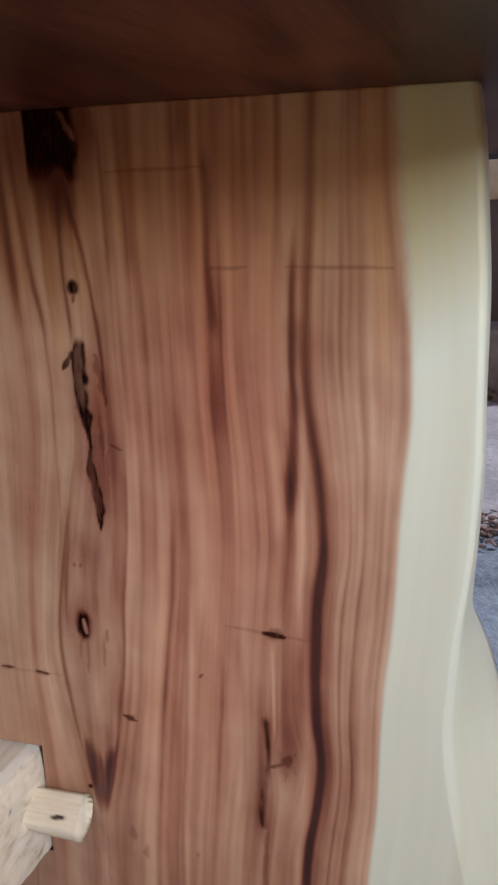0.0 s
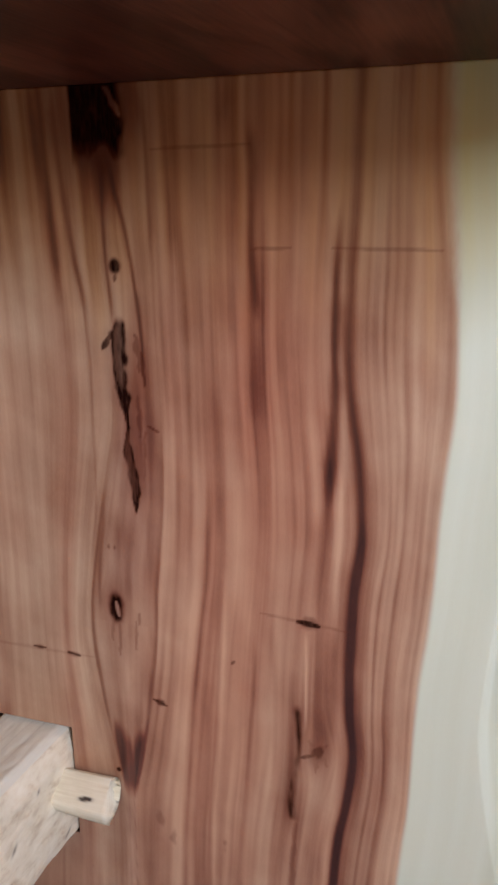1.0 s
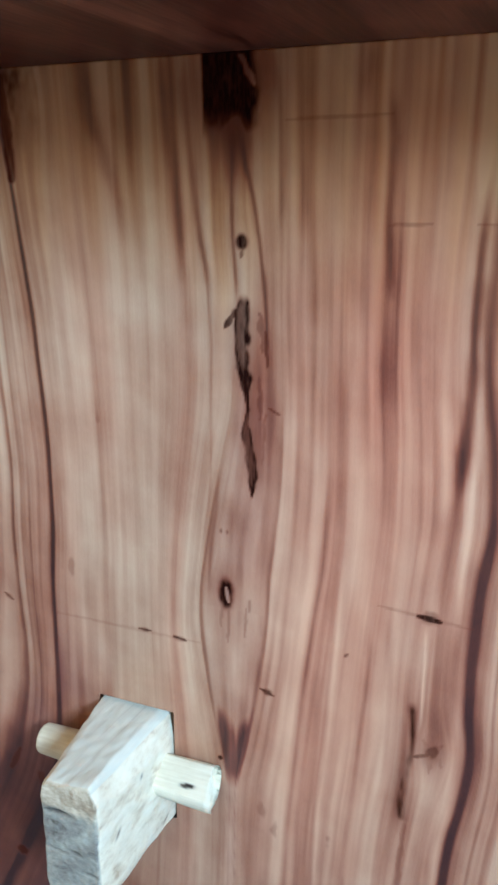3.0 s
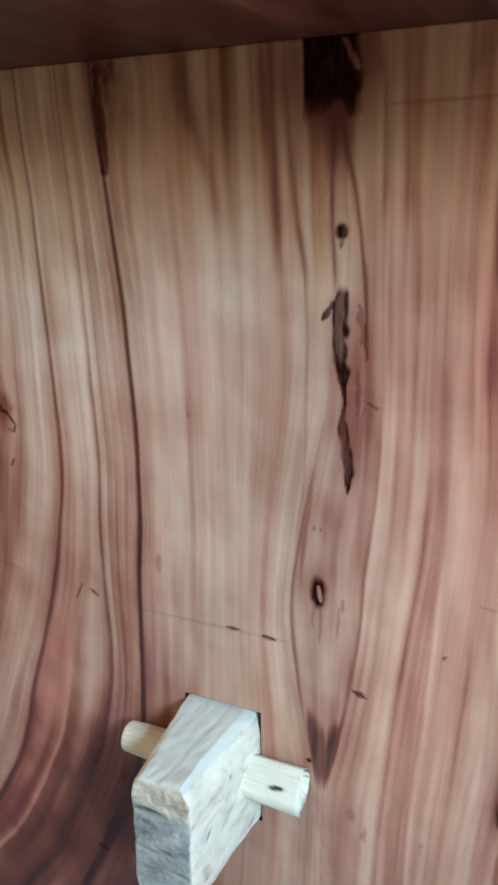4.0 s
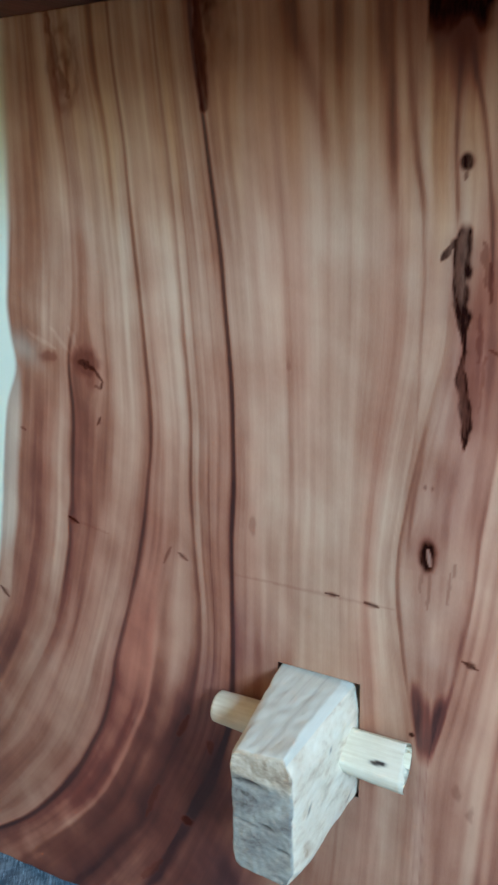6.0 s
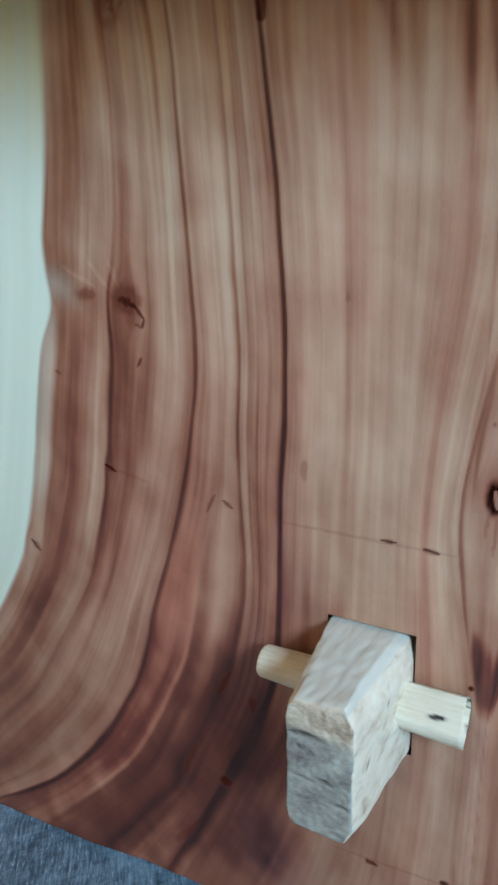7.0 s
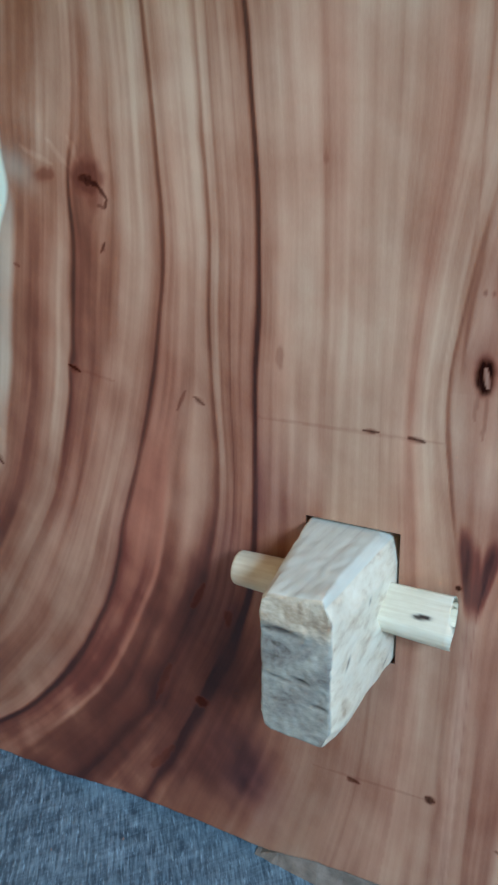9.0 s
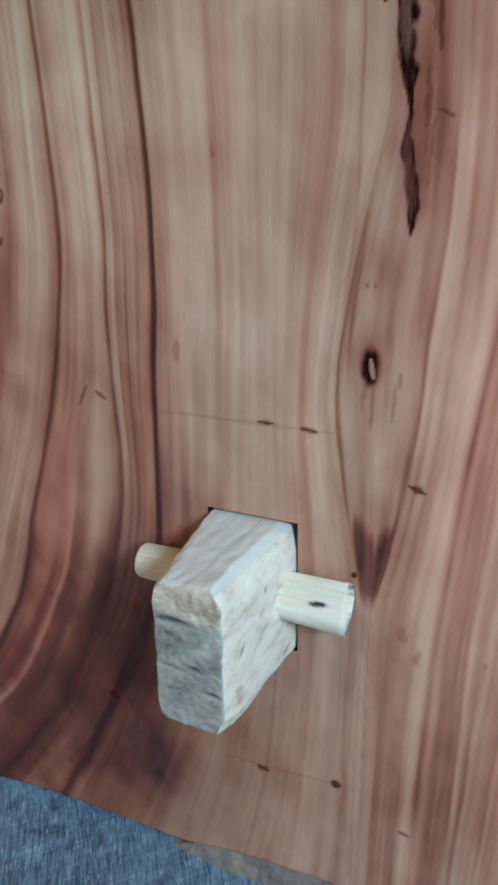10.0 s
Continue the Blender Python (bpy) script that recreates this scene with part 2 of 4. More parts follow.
# ---- grain of the leg slab: courses of single growth lines, as height, place ----
LINE_A = [(0.70, -0.243), (0.618, -0.250), (0.570, -0.2566), (0.518, -0.265), (0.499, -0.2644), (0.48, -0.269), (0.425, -0.281), (0.355, -0.296), (0.292, -0.312), (0.265, -0.324), (0.23, -0.345), (0.194, -0.370), (0.175, -0.387), (0.12, -0.46), (0.0, -0.60)]
LINE_B = [(0.70, -0.205), (0.60, -0.199), (0.542, -0.2004), (0.504, -0.206), (0.461, -0.211), (0.407, -0.218), (0.366, -0.222), (0.339, -0.229), (0.297, -0.2414), (0.261, -0.256), (0.15, -0.322), (0.041, -0.43), (0.0, -0.48)]
LINE_C = [(0.70, -0.159), (0.666, -0.158), (0.627, -0.152), (0.5925, -0.151), (0.5535, -0.149), (0.502, -0.1478), (0.465, -0.1458), (0.437, -0.1464), (0.383, -0.156), (0.342, -0.1664), (0.306, -0.1764), (0.258, -0.1917), (0.223, -0.1993), (0.19, -0.2122), (0.1456, -0.2376), (0.10, -0.271), (0.0626, -0.306), (0.015, -0.373), (0.0, -0.40)]
LINE_PALE = [(0.70, -0.143), (0.45, -0.131), (0.36, -0.139), (0.316, -0.1508), (0.272, -0.1552), (0.223, -0.1672), (0.183, -0.187), (0.141, -0.2055), (0.113, -0.224), (0.058, -0.2756), (0.0, -0.335)]
LINE_D = [(0.70, -0.128), (0.637, -0.124), (0.577, -0.119), (0.487, -0.1152), (0.453, -0.1147), (0.404, -0.1178), (0.362, -0.1174), (0.3235, -0.1148), (0.295, -0.1151), (0.273, -0.1183), (0.244, -0.1261), (0.215, -0.1325), (0.182, -0.1478), (0.139, -0.1695), (0.1156, -0.176), (0.06, -0.217), (0.0, -0.268)]
LINE_E = [(0.70, -0.101), (0.663, -0.0984), (0.625, -0.0952), (0.586, -0.0915), (0.5557, -0.0877), (0.5136, -0.085), (0.4722, -0.0825), (0.42, -0.084), (0.37, -0.088), (0.329, -0.0888), (0.276, -0.0903), (0.232, -0.0927), (0.196, -0.1053), (0.18, -0.111), (0.1556, -0.125), (0.1286, -0.1366), (0.078, -0.1625), (0.048, -0.18), (0.0, -0.205)]
LINE_F = [(0.70, -0.022), (0.40, -0.018), (0.20, -0.022), (0.10, -0.035), (0.0, -0.06)]
LINE_G = [(0.70, 0.046), (0.642, 0.0495), (0.617, 0.049), (0.595, 0.051), (0.578, 0.0515), (0.512, 0.050), (0.441, 0.034), (0.391, 0.026), (0.358, 0.025), (0.324, 0.030), (0.295, 0.0350), (0.273, 0.0380), (0.25, 0.0415), (0.0, 0.036)]
LINE_H = [(0.70, 0.0765), (0.629, 0.0769), (0.598, 0.0779), (0.569, 0.0788), (0.536, 0.080), (0.508, 0.0802), (0.473, 0.0795), (0.44, 0.0765), (0.41, 0.073), (0.375, 0.070), (0.340, 0.0667), (0.315, 0.0635), (0.28, 0.058), (0.251, 0.0505), (0.0, 0.044)]
LINE_Q = [(0.70, 0.104), (0.471, 0.106), (0.421, 0.1054), (0.363, 0.098), (0.322, 0.0931), (0.279, 0.090), (0.234, 0.086), (0.18, 0.083), (0.0, 0.076)]
LINE_I = [(0.70, 0.194), (0.636, 0.193), (0.607, 0.1918), (0.577, 0.1904), (0.562, 0.1903), (0.531, 0.193), (0.498, 0.1976), (0.4716, 0.200), (0.4475, 0.2005), (0.4257, 0.1964), (0.3735, 0.1948), (0.3347, 0.1961), (0.315, 0.1993), (0.286, 0.197), (0.25, 0.1914), (0.22, 0.1887), (0.0, 0.172)]
LINE_J = [(0.70, 0.2366), (0.662, 0.2377), (0.635, 0.240), (0.6126, 0.2434), (0.59, 0.2454), (0.5635, 0.247), (0.5424, 0.2476), (0.5175, 0.2468), (0.4917, 0.2444), (0.4685, 0.2429), (0.434, 0.2411), (0.409, 0.2395), (0.379, 0.2358), (0.341, 0.2342), (0.281, 0.2335), (0.255, 0.2304), (0.229, 0.2286), (0.0, 0.215)]
EDGE_L = [(0.70, -0.290), (0.654, -0.300), (0.606, -0.311), (0.554, -0.323), (0.45, -0.342), (0.33, -0.362), (0.22, -0.41), (0.12, -0.47), (0.0, -0.56)]
EDGE_R = [(0.70, 0.272), (0.69, 0.276), (0.606, 0.282), (0.504, 0.284), (0.455, 0.282), (0.40, 0.276), (0.347, 0.2725), (0.31, 0.277), (0.247, 0.289), (0.15, 0.318), (0.0, 0.37)]
FLARE_R = [(0.70, -0.004), (0.45, 0.0), (0.41, 0.006), (0.385, 0.020), (0.34, 0.036), (0.25, 0.075), (0.12, 0.11), (0.0, 0.14)]
AT_A, AT_B, AT_C, AT_PALE, AT_D, AT_E, AT_F, AT_G, AT_H, AT_Q, AT_I, AT_J = -0.256, -0.206, -0.150, -0.134, -0.118, -0.084, -0.020, 0.050, 0.076, 0.102, 0.194, 0.245
REST = [AT_A, AT_B, AT_C, AT_PALE, AT_D, AT_E, AT_F, AT_G, AT_H, AT_Q, AT_I, AT_J]
LINES = [LINE_A, LINE_B, LINE_C, LINE_PALE, LINE_D, LINE_E, LINE_F, LINE_G, LINE_H, LINE_Q, LINE_I, LINE_J]
HEIGHT, THICK = 0.70, 0.055
MORTISE = (-0.0550, 0.0034, 0.2058, 0.2930)


def course(line, z):
    """A smooth course through (height, place) pairs."""
    a = np.array(sorted(line))
    out = sum(np.interp(z + d, a[:, 0], a[:, 1]) for d in (-0.012, -0.006, 0.0, 0.006, 0.012)) / 5
    return out


def rows_noise(u, z, su, sz, seed, octaves=3):
    """Value noise stretched along the grain, -1 to 1."""
    out, amp = np.zeros_like(u), 1.0
    for o in range(octaves):
        table = np.random.RandomState(seed + o).uniform(-1, 1, (257, 257))
        a, b = np.abs(u * su * 2 ** o + 61.3), np.abs(z * sz * 2 ** o + 17.7)
        i, j = a.astype(int), b.astype(int)
        fa, fb = a - i, b - j
        fa, fb = fa * fa * (3 - 2 * fa), fb * fb * (3 - 2 * fb)
        i, j = i % 256, j % 256
        out += amp * ((table[i, j] * (1 - fa) + table[i + 1, j] * fa) * (1 - fb) + (table[i, j + 1] * (1 - fa) + table[i + 1, j + 1] * fa) * fb)
        amp *= 0.55
    return out / 1.6


def step(a, b, x):
    t = np.clip((x - a) / (b - a), 0, 1)
    return t * t * (3 - 2 * t)


def bell(x, c, s):
    return np.exp(-((x - c) / s) ** 2)


def stroke(x, z, x0, z0, x1, z1, w, wob=0.0):
    """A worn mark from one point to another, tapering at its ends."""
    dx, dz = x1 - x0, z1 - z0
    n2 = dx * dx + dz * dz
    t = np.clip(((x - x0) * dx + (z - z0) * dz) / n2, 0, 1)
    n = rows_noise(x, z, 260, 160, 77, 2) * wob
    d = np.hypot(x - x0 - t * dx + n, z - z0 - t * dz + n * 0.5)
    width = np.maximum(w, 0.0012) * (0.45 + 0.55 * np.sin(np.pi * np.clip(t * 0.9 + 0.05, 0, 1)))
    return 1 - step(width * 0.5, width * 1.25, d)


def spot(x, z, cx, cz, rx, rz, wob=0.25):
    n = rows_noise(x, z, 170, 130, 31, 2) * wob
    return 1 - step(0.6, 1.25, np.hypot((x - cx) / rx, (z - cz) / rz) + n)


def trail(x, z, pts, w, fade=0.015):
    """A single streak along a course of (height, place) pairs, fading at both ends."""
    a = np.array(sorted(pts))
    xc = sum(np.interp(z + d, a[:, 0], a[:, 1]) for d in (-0.012, 0.0, 0.012)) / 3 + 0.0005 * rows_noise(x, z, 25, 45, 33, 2)
    width = w * (1 + 0.35 * rows_noise(z, z, 30, 30, 35, 2))
    return bell(x, xc, width) * step(a[0, 0] - fade, a[0, 0] + fade, z) * (1 - step(a[-1, 0] - fade, a[-1, 0] + fade, z))


def lee(d, w):
    """Shade that starts sharply at a growth line and dies away to one side of it."""
    return step(-0.0008, 0.0008, d) * np.exp(-np.maximum(d, 0) / w)


def grain_fields(x, z):
    """Grain line, tone, sapwood, redness, dark marks and open cracks over the slab's face."""
    xs = np.stack([course(l, z) for l in LINES])
    for k in range(1, len(LINES)):
        xs[k] = np.maximum(xs[k], xs[k - 1] + 0.003)
    u = np.where(x < xs[0], REST[0] + (x - xs[0]), REST[-1] + (x - xs[-1]))
    for k in range(len(LINES) - 1):
        f = (x - xs[k]) / (xs[k + 1] - xs[k])
        inside = (f >= 0) & (f < 1)
        u = np.where(inside, REST[k] + f * (REST[k + 1] - REST[k]), u)
    v = u + rows_noise(u, z, 40, 9, 5, 2) * 0.0014 + rows_noise(u, z, 90, 30, 6, 2) * 0.0006
    for cx, cz, a, k in ((-0.198, 0.480, 0.013, 0.9), (0.055, 0.605, 0.008, 0.6), (0.043, 0.389, 0.010, 0.7), (0.176, 0.310, 0.011, 0.8), (-0.086, 0.678, 0.013, 0.7),
                         (-0.303, 0.288, 0.008, 0.6), (0.030, 0.113, 0.007, 0.6), (-0.222, 0.365, 0.006, 0.6)):
        v = v - k * (x - cx) * np.exp(-((x - cx) / a) ** 2 - ((z - cz) / (a * 1.9)) ** 2)
    low = 1 - step(0.08, 0.34, z)
    low2 = 1 - step(0.20, 0.34, z)
    west = 1 - step(-0.10, -0.04, v)
    east = step(0.05, 0.09, v)
    under = 1 - step(0.44, 0.485, z)
    fold = step(AT_C - 0.002, AT_C + 0.003, v) * (1 - step(AT_E - 0.004, AT_E + 0.002, v))
    cross = rows_noise(x + 0.6 * z, z - 0.5 * x, 42, 34, 43, 3)
    # broad bands across the slab, made paler to the right for the stronger light there
    base = np.interp(v, [-0.26, -0.235, -0.20, -0.165, -0.145, -0.12, -0.085, -0.075, -0.04, 0.03, 0.048, 0.06, 0.075, 0.11, 0.135, 0.15, 0.17, 0.178, 0.188, 0.20, 0.208, 0.22, 0.245],
                     [0.56, 0.55, 0.61, 0.65, 0.57, 0.58, 0.58, 0.62, 0.66, 0.64, 0.62, 0.60, 0.69, 0.71, 0.72, 0.73, 0.75, 0.71, 0.70, 0.68, 0.77, 0.76, 0.78])
    calm = 1 - 0.5 * bell(v, -0.02, 0.05)
    quiet = 1 - 0.55 * low * (v < AT_C)
    tone = base + calm * quiet * (0.13 * rows_noise(v, z, 62, 3.2, 11) + 0.13 * rows_noise(v, z, 170, 5.0, 21) + 0.08 * rows_noise(v, z, 130, 22.0, 23, 2) + 0.07 * rows_noise(v, z, 420, 9.0, 27, 2))
    tone += 0.10 * rows_noise(v, z, 14, 9.0, 25) + 0.06 * rows_noise(x + 0.4 * z, z - 0.3 * x, 46, 30, 45, 3)
    tone += east * (0.20 * rows_noise(v, z, 105, 1.6, 47, 2) + 0.12 * rows_noise(v, z, 300, 2.0, 48, 2) - 0.02)
    # the foot, where the grain sweeps outwards; its tone is lowered for shade too
    scallop = rows_noise(x + 0.7 * z, z - 0.7 * x, 26, 17, 46, 3)
    tone -= low * fold * (0.25 - 0.12 * rows_noise(v, z, 60, 5, 41, 2) - 0.10 * cross - 0.16 * scallop)
    tone -= low * (v < AT_C) * (0.14 - 0.10 * rows_noise(v, z, 46, 3, 42, 2) - 0.04 * cross)
    tone -= 0.15 * low * bell(v, AT_E + 0.018, 0.022)
    tone += 0.20 * lee(AT_C - 0.003 - v, 0.014) * (1 - step(0.09, 0.19, z)) + 0.10 * bell(v, -0.172, 0.012) * bell(z, 0.20, 0.10)
    tone += 0.17 * bell(v, AT_PALE, 0.0015) * low2 * step(0.03, 0.08, z) + 0.05 * lee(AT_PALE - v, 0.010) * low2
    tone -= 0.12 * lee(v - AT_PALE - 0.001, 0.008) * low2
    tone += 0.10 * (1 - step(0.014, 0.040, z)) * fold
    # dark figure of the wood, some of it painting the beam end's shadow
    for cx, cz, rx, rz, k in ((-0.104, 0.080, 0.025, 0.034, 0.30), (-0.172, 0.062, 0.026, 0.020, 0.20), (-0.115, 0.14, 0.020, 0.05, 0.14), (-0.135, 0.235, 0.010, 0.045, 0.14), (-0.137, 0.219, 0.005, 0.012, 0.22)):
        tone -= k * bell(x, cx + 0.3 * (z - cz), rx) * bell(z, cz, rz) * (0.95 + 0.5 * rows_noise(x + 0.5 * z, z - 0.6 * x, 60, 40, 95, 2))
    # low wood beside the beam end, darkened in place of deeper shade
    tone -= 0.06 * (1 - step(0.10, 0.26, z)) * (v < 0.02) + 0.16 * low * step(AT_E - 0.004, AT_E + 0.004, v) * (1 - step(-0.075, -0.045, v))
    # single growth lines
    tone -= 0.62 * bell(v, AT_E, 0.0014 + 0.0012 * low) * (0.35 + 0.65 * step(0.14, 0.24, z)) + 0.14 * lee(AT_E - v, 0.006)
    tone -= 0.36 * bell(v, AT_E + 0.001, 0.0055) * bell(z, 0.168, 0.035) + 0.34 * bell(v, AT_E + 0.001, 0.0045) * step(0.635, 0.668, z)
    tone -= 0.40 * bell(v, AT_C, 0.0017) * (0.8 + 0.3 * low) * step(0.005, 0.03, z) + 0.13 * lee(AT_C - v, 0.006) * (1 - low) + 0.16 * bell(v, AT_C + 0.008, 0.008) * step(0.60, 0.68, z)
    tone -= 0.20 * bell(v, AT_B, 0.0014) * (1 - step(0.49, 0.51, z)) * step(0.27, 0.34, z) + 0.08 * bell(v, AT_B, 0.002)
    tone -= 0.22 * bell(v, AT_D, 0.0014 + 0.0012 * low2) + 0.16 * lee(AT_D - v, 0.007) * low2 + 0.10 * bell(v, AT_D, 0.004) * bell(z, 0.41, 0.03)
    for c, k, w in ((-0.139, 0.10, 0.0012), (-0.128, 0.12, 0.0012), (-0.110, 0.15, 0.0011), (-0.103, 0.13, 0.0010), (-0.096, 0.12, 0.0011), (-0.090, 0.10, 0.0010), (-0.181, 0.08, 0.0016), (-0.166, 0.07, 0.0016)):
        tone -= 0.75 * k * bell(v, c, w) * np.clip(0.7 + 1.1 * rows_noise(v, z, 60, 9, 29, 2), 0, 2)
    tone -= 0.20 * bell(v, AT_G, 0.0011) * step(0.275, 0.32, z) * (1 - 0.7 * step(0.42, 0.47, z))
    tone -= 0.20 * bell(v, AT_H, 0.0013) * step(0.29, 0.34, z) * (1 - 0.4 * step(0.40, 0.45, z))
    dark_i = 1 - step(0.43, 0.475, z)
    tone -= bell(v, AT_I, 0.0026 + 0.0010 * step(0.58, 0.66, z)) * (0.36 + 0.30 * dark_i) * (1 - 0.5 * bell(z, 0.575, 0.03)) + 0.14 * bell(v, AT_I - 0.001, 0.008) * dark_i
    tone -= 0.15 * bell(v, 0.222, 0.0022) + 0.12 * bell(v, 0.212, 0.0014) + 0.10 * bell(v, 0.238, 0.004) * step(0.5, 0.62, z)
    tone -= 0.07 * bell(v, -0.006, 0.0014) + 0.05 * bell(v, -0.045, 0.0024) + 0.06 * bell(v, 0.02, 0.003)
    # streaks with an end, each along its own course
    for k, w, fade, pts in (
            (-0.24, 0.0026, 0.03, [(0.457, 0.108), (0.421, 0.1054), (0.363, 0.0979), (0.322, 0.0931), (0.279, 0.0899), (0.234, 0.0858), (0.10, 0.080)]),
            (0.13, 0.0016, 0.03, [(0.423, 0.1174), (0.386, 0.1169), (0.306, 0.112), (0.263, 0.1075), (0.227, 0.1064), (0.10, 0.104)]),
            (-0.10, 0.0014, 0.02, [(0.386, 0.1140), (0.306, 0.1092), (0.263, 0.1047), (0.227, 0.1036), (0.10, 0.101)]),
            (-0.22, 0.0019, 0.025, [(0.372, 0.1364), (0.333, 0.1345), (0.27, 0.1297), (0.225, 0.1256), (0.10, 0.120)]),
            (-0.15, 0.0030, 0.02, [(0.40, 0.1469), (0.337, 0.1499), (0.276, 0.1493), (0.20, 0.147), (0.10, 0.144)]),
            (0.13, 0.0060, 0.03, [(0.493, 0.1265), (0.425, 0.1308), (0.37, 0.1313)]),
            (0.18, 0.0022, 0.015, [(0.53, 0.1872), (0.50, 0.1895), (0.469, 0.1879), (0.429, 0.1864), (0.394, 0.1864)])):
        tone += k * trail(x, z, pts, w, fade)
    for k, w, fade, pts in (
            (0.18, 0.0030, 0.02, [(0.34, 0.1885), (0.30, 0.189), (0.263, 0.1848), (0.219, 0.1823), (0.10, 0.177)]),
            (0.26, 0.0009, 0.008, [(0.39, 0.1686), (0.36, 0.1687), (0.330, 0.1688)]),
            (-0.48, 0.0034, 0.02, [(0.6277, 0.1838), (0.60, 0.1825), (0.562, 0.1828), (0.514, 0.1832), (0.48, 0.1820)]),
            (-0.28, 0.0050, 0.03, [(0.50, 0.1810), (0.46, 0.1790), (0.40, 0.1770)]),
            (-0.22, 0.0070, 0.02, [(0.385, 0.1770), (0.34, 0.178), (0.30, 0.178)])):
        tone += k * trail(x, z, pts, w, fade)
    for k, w, fade, pts in (
            (-0.32, 0.0028, 0.010, [(0.6724, 0.1366), (0.6438, 0.1386), (0.633, 0.1357), (0.614, 0.1366), (0.583, 0.139)]),
            (-0.16, 0.0034, 0.012, [(0.70, 0.124), (0.686, 0.1219), (0.673, 0.121)]),
            (-0.14, 0.0048, 0.020, [(0.665, 0.1271), (0.641, 0.1252), (0.614, 0.1249)]),
            (-0.15, 0.0024, 0.015, [(0.591, 0.1213), (0.5645, 0.1207), (0.537, 0.1211)]),
            (-0.24, 0.0022, 0.015, [(0.70, 0.0735), (0.67, 0.0765), (0.65, 0.0782), (0.613, 0.0777)])):
        tone += k * trail(x, z, pts, w, fade)
    for k, w, fade, pts in (
            (-0.16, 0.0030, 0.012, [(0.645, 0.0912), (0.613, 0.0904)]),
            (0.10, 0.0070, 0.025, [(0.641, 0.1494), (0.609, 0.1526), (0.58, 0.157)]),
            (-0.34, 0.0013, 0.010, [(0.655, 0.054), (0.64, 0.059), (0.618, 0.0641), (0.5986, 0.0663), (0.576, 0.0690), (0.545, 0.0705)]),
            (-0.26, 0.0011, 0.010, [(0.655, 0.0500), (0.642, 0.0495), (0.617, 0.0488), (0.595, 0.0509), (0.578, 0.0518)]),
            (-0.26, 0.0046, 0.02, [(0.70, -0.040), (0.673, -0.0384), (0.644, -0.0271), (0.614, -0.0208)]),
            (-0.30, 0.0040, 0.02, [(0.70, 0.008), (0.67, 0.0098), (0.628, 0.0162), (0.59, 0.018)]),
            (-0.24, 0.0022, 0.02, [(0.70, 0.021), (0.669, 0.0223), (0.607, 0.0292), (0.578, 0.036)]),
            (-0.10, 0.0010, 0.02, [(0.62, 0.029), (0.56, 0.036), (0.46, 0.034), (0.42, 0.028)]),
            (-0.13, 0.0012, 0.02, [(0.455, 0.039), (0.42, 0.0335), (0.385, 0.031)])):
        tone += k * trail(x, z, pts, w, fade)
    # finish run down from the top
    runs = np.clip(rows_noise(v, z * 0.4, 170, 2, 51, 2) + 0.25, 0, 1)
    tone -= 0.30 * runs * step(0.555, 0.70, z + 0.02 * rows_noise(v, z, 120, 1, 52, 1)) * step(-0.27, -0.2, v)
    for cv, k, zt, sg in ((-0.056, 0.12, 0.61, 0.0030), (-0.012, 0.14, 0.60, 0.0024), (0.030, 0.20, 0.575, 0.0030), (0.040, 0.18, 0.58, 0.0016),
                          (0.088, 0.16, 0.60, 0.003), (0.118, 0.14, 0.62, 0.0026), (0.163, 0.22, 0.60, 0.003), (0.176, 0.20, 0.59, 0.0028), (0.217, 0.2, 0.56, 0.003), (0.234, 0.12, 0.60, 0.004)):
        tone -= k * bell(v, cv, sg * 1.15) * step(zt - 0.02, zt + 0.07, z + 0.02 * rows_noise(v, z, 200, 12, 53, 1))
    # the vein between two growth lines, and the dark wedge where they meet
    g_x, h_x = course(LINE_G, z), course(LINE_H, z)
    vein = step(g_x - 0.001, g_x + 0.003, x) * (1 - step(h_x - 0.0016, h_x + 0.0008, x))
    purple = vein * step(0.365, 0.41, z + 0.012 * rows_noise(x, z, 120, 60, 98, 2)) * (1 - step(0.50, 0.55, z)) * bell(x, 0.060 + 0.25 * (z - 0.45) * (z < 0.45), 0.020)
    tone -= purple * (0.09 + 0.12 * rows_noise(x, z, 240, 12, 97, 2))
    tone -= vein * bell(x, 0.0685, 0.0075) * bell(z, 0.525, 0.045) * (0.22 + 0.22 * rows_noise(x, z, 300, 14, 96, 2))
    tone -= 0.18 * bell(x, 0.046, 0.007) * bell(z, 0.443, 0.016) + 0.16 * bell(x, 0.046, 0.012) * bell(z, 0.396, 0.020)
    tone += vein * (0.09 * bell(x, 0.046, 0.010) * bell(z, 0.335, 0.020) + 0.06 * rows_noise(x, z, 200, 30, 94, 2) * (z < 0.38))
    top = 0.297 + 0.007 * rows_noise(x, z, 230, 20, 9, 2) + 0.014 * bell(x, h_x, 0.0045) + 0.010 * bell(x, g_x + 0.004, 0.0030) - 0.004 * bell(x, 0.0495, 0.002)
    vee = vein * (1 - step(top - 0.016, top + 0.006, z)) * step(0.243, 0.262, z)
    tone -= 0.42 * vee * (0.95 + 0.4 * rows_noise(x, z, 260, 20, 10, 2)) + 0.20 * vein * lee(h_x - x, 0.004) * step(0.29, 0.31, z) * (1 - step(0.33, 0.40, z))
    # the other edge
    tone += under * (0.13 * bell(v, -0.215, 0.0045) - 0.13 * bell(v, -0.2295, 0.008) + 0.09 * bell(v, -0.247, 0.006)) * step(0.12, 0.30, z)
    tone -= under * 0.13 * lee(v - AT_B, 0.014) * step(0.20, 0.32, z)
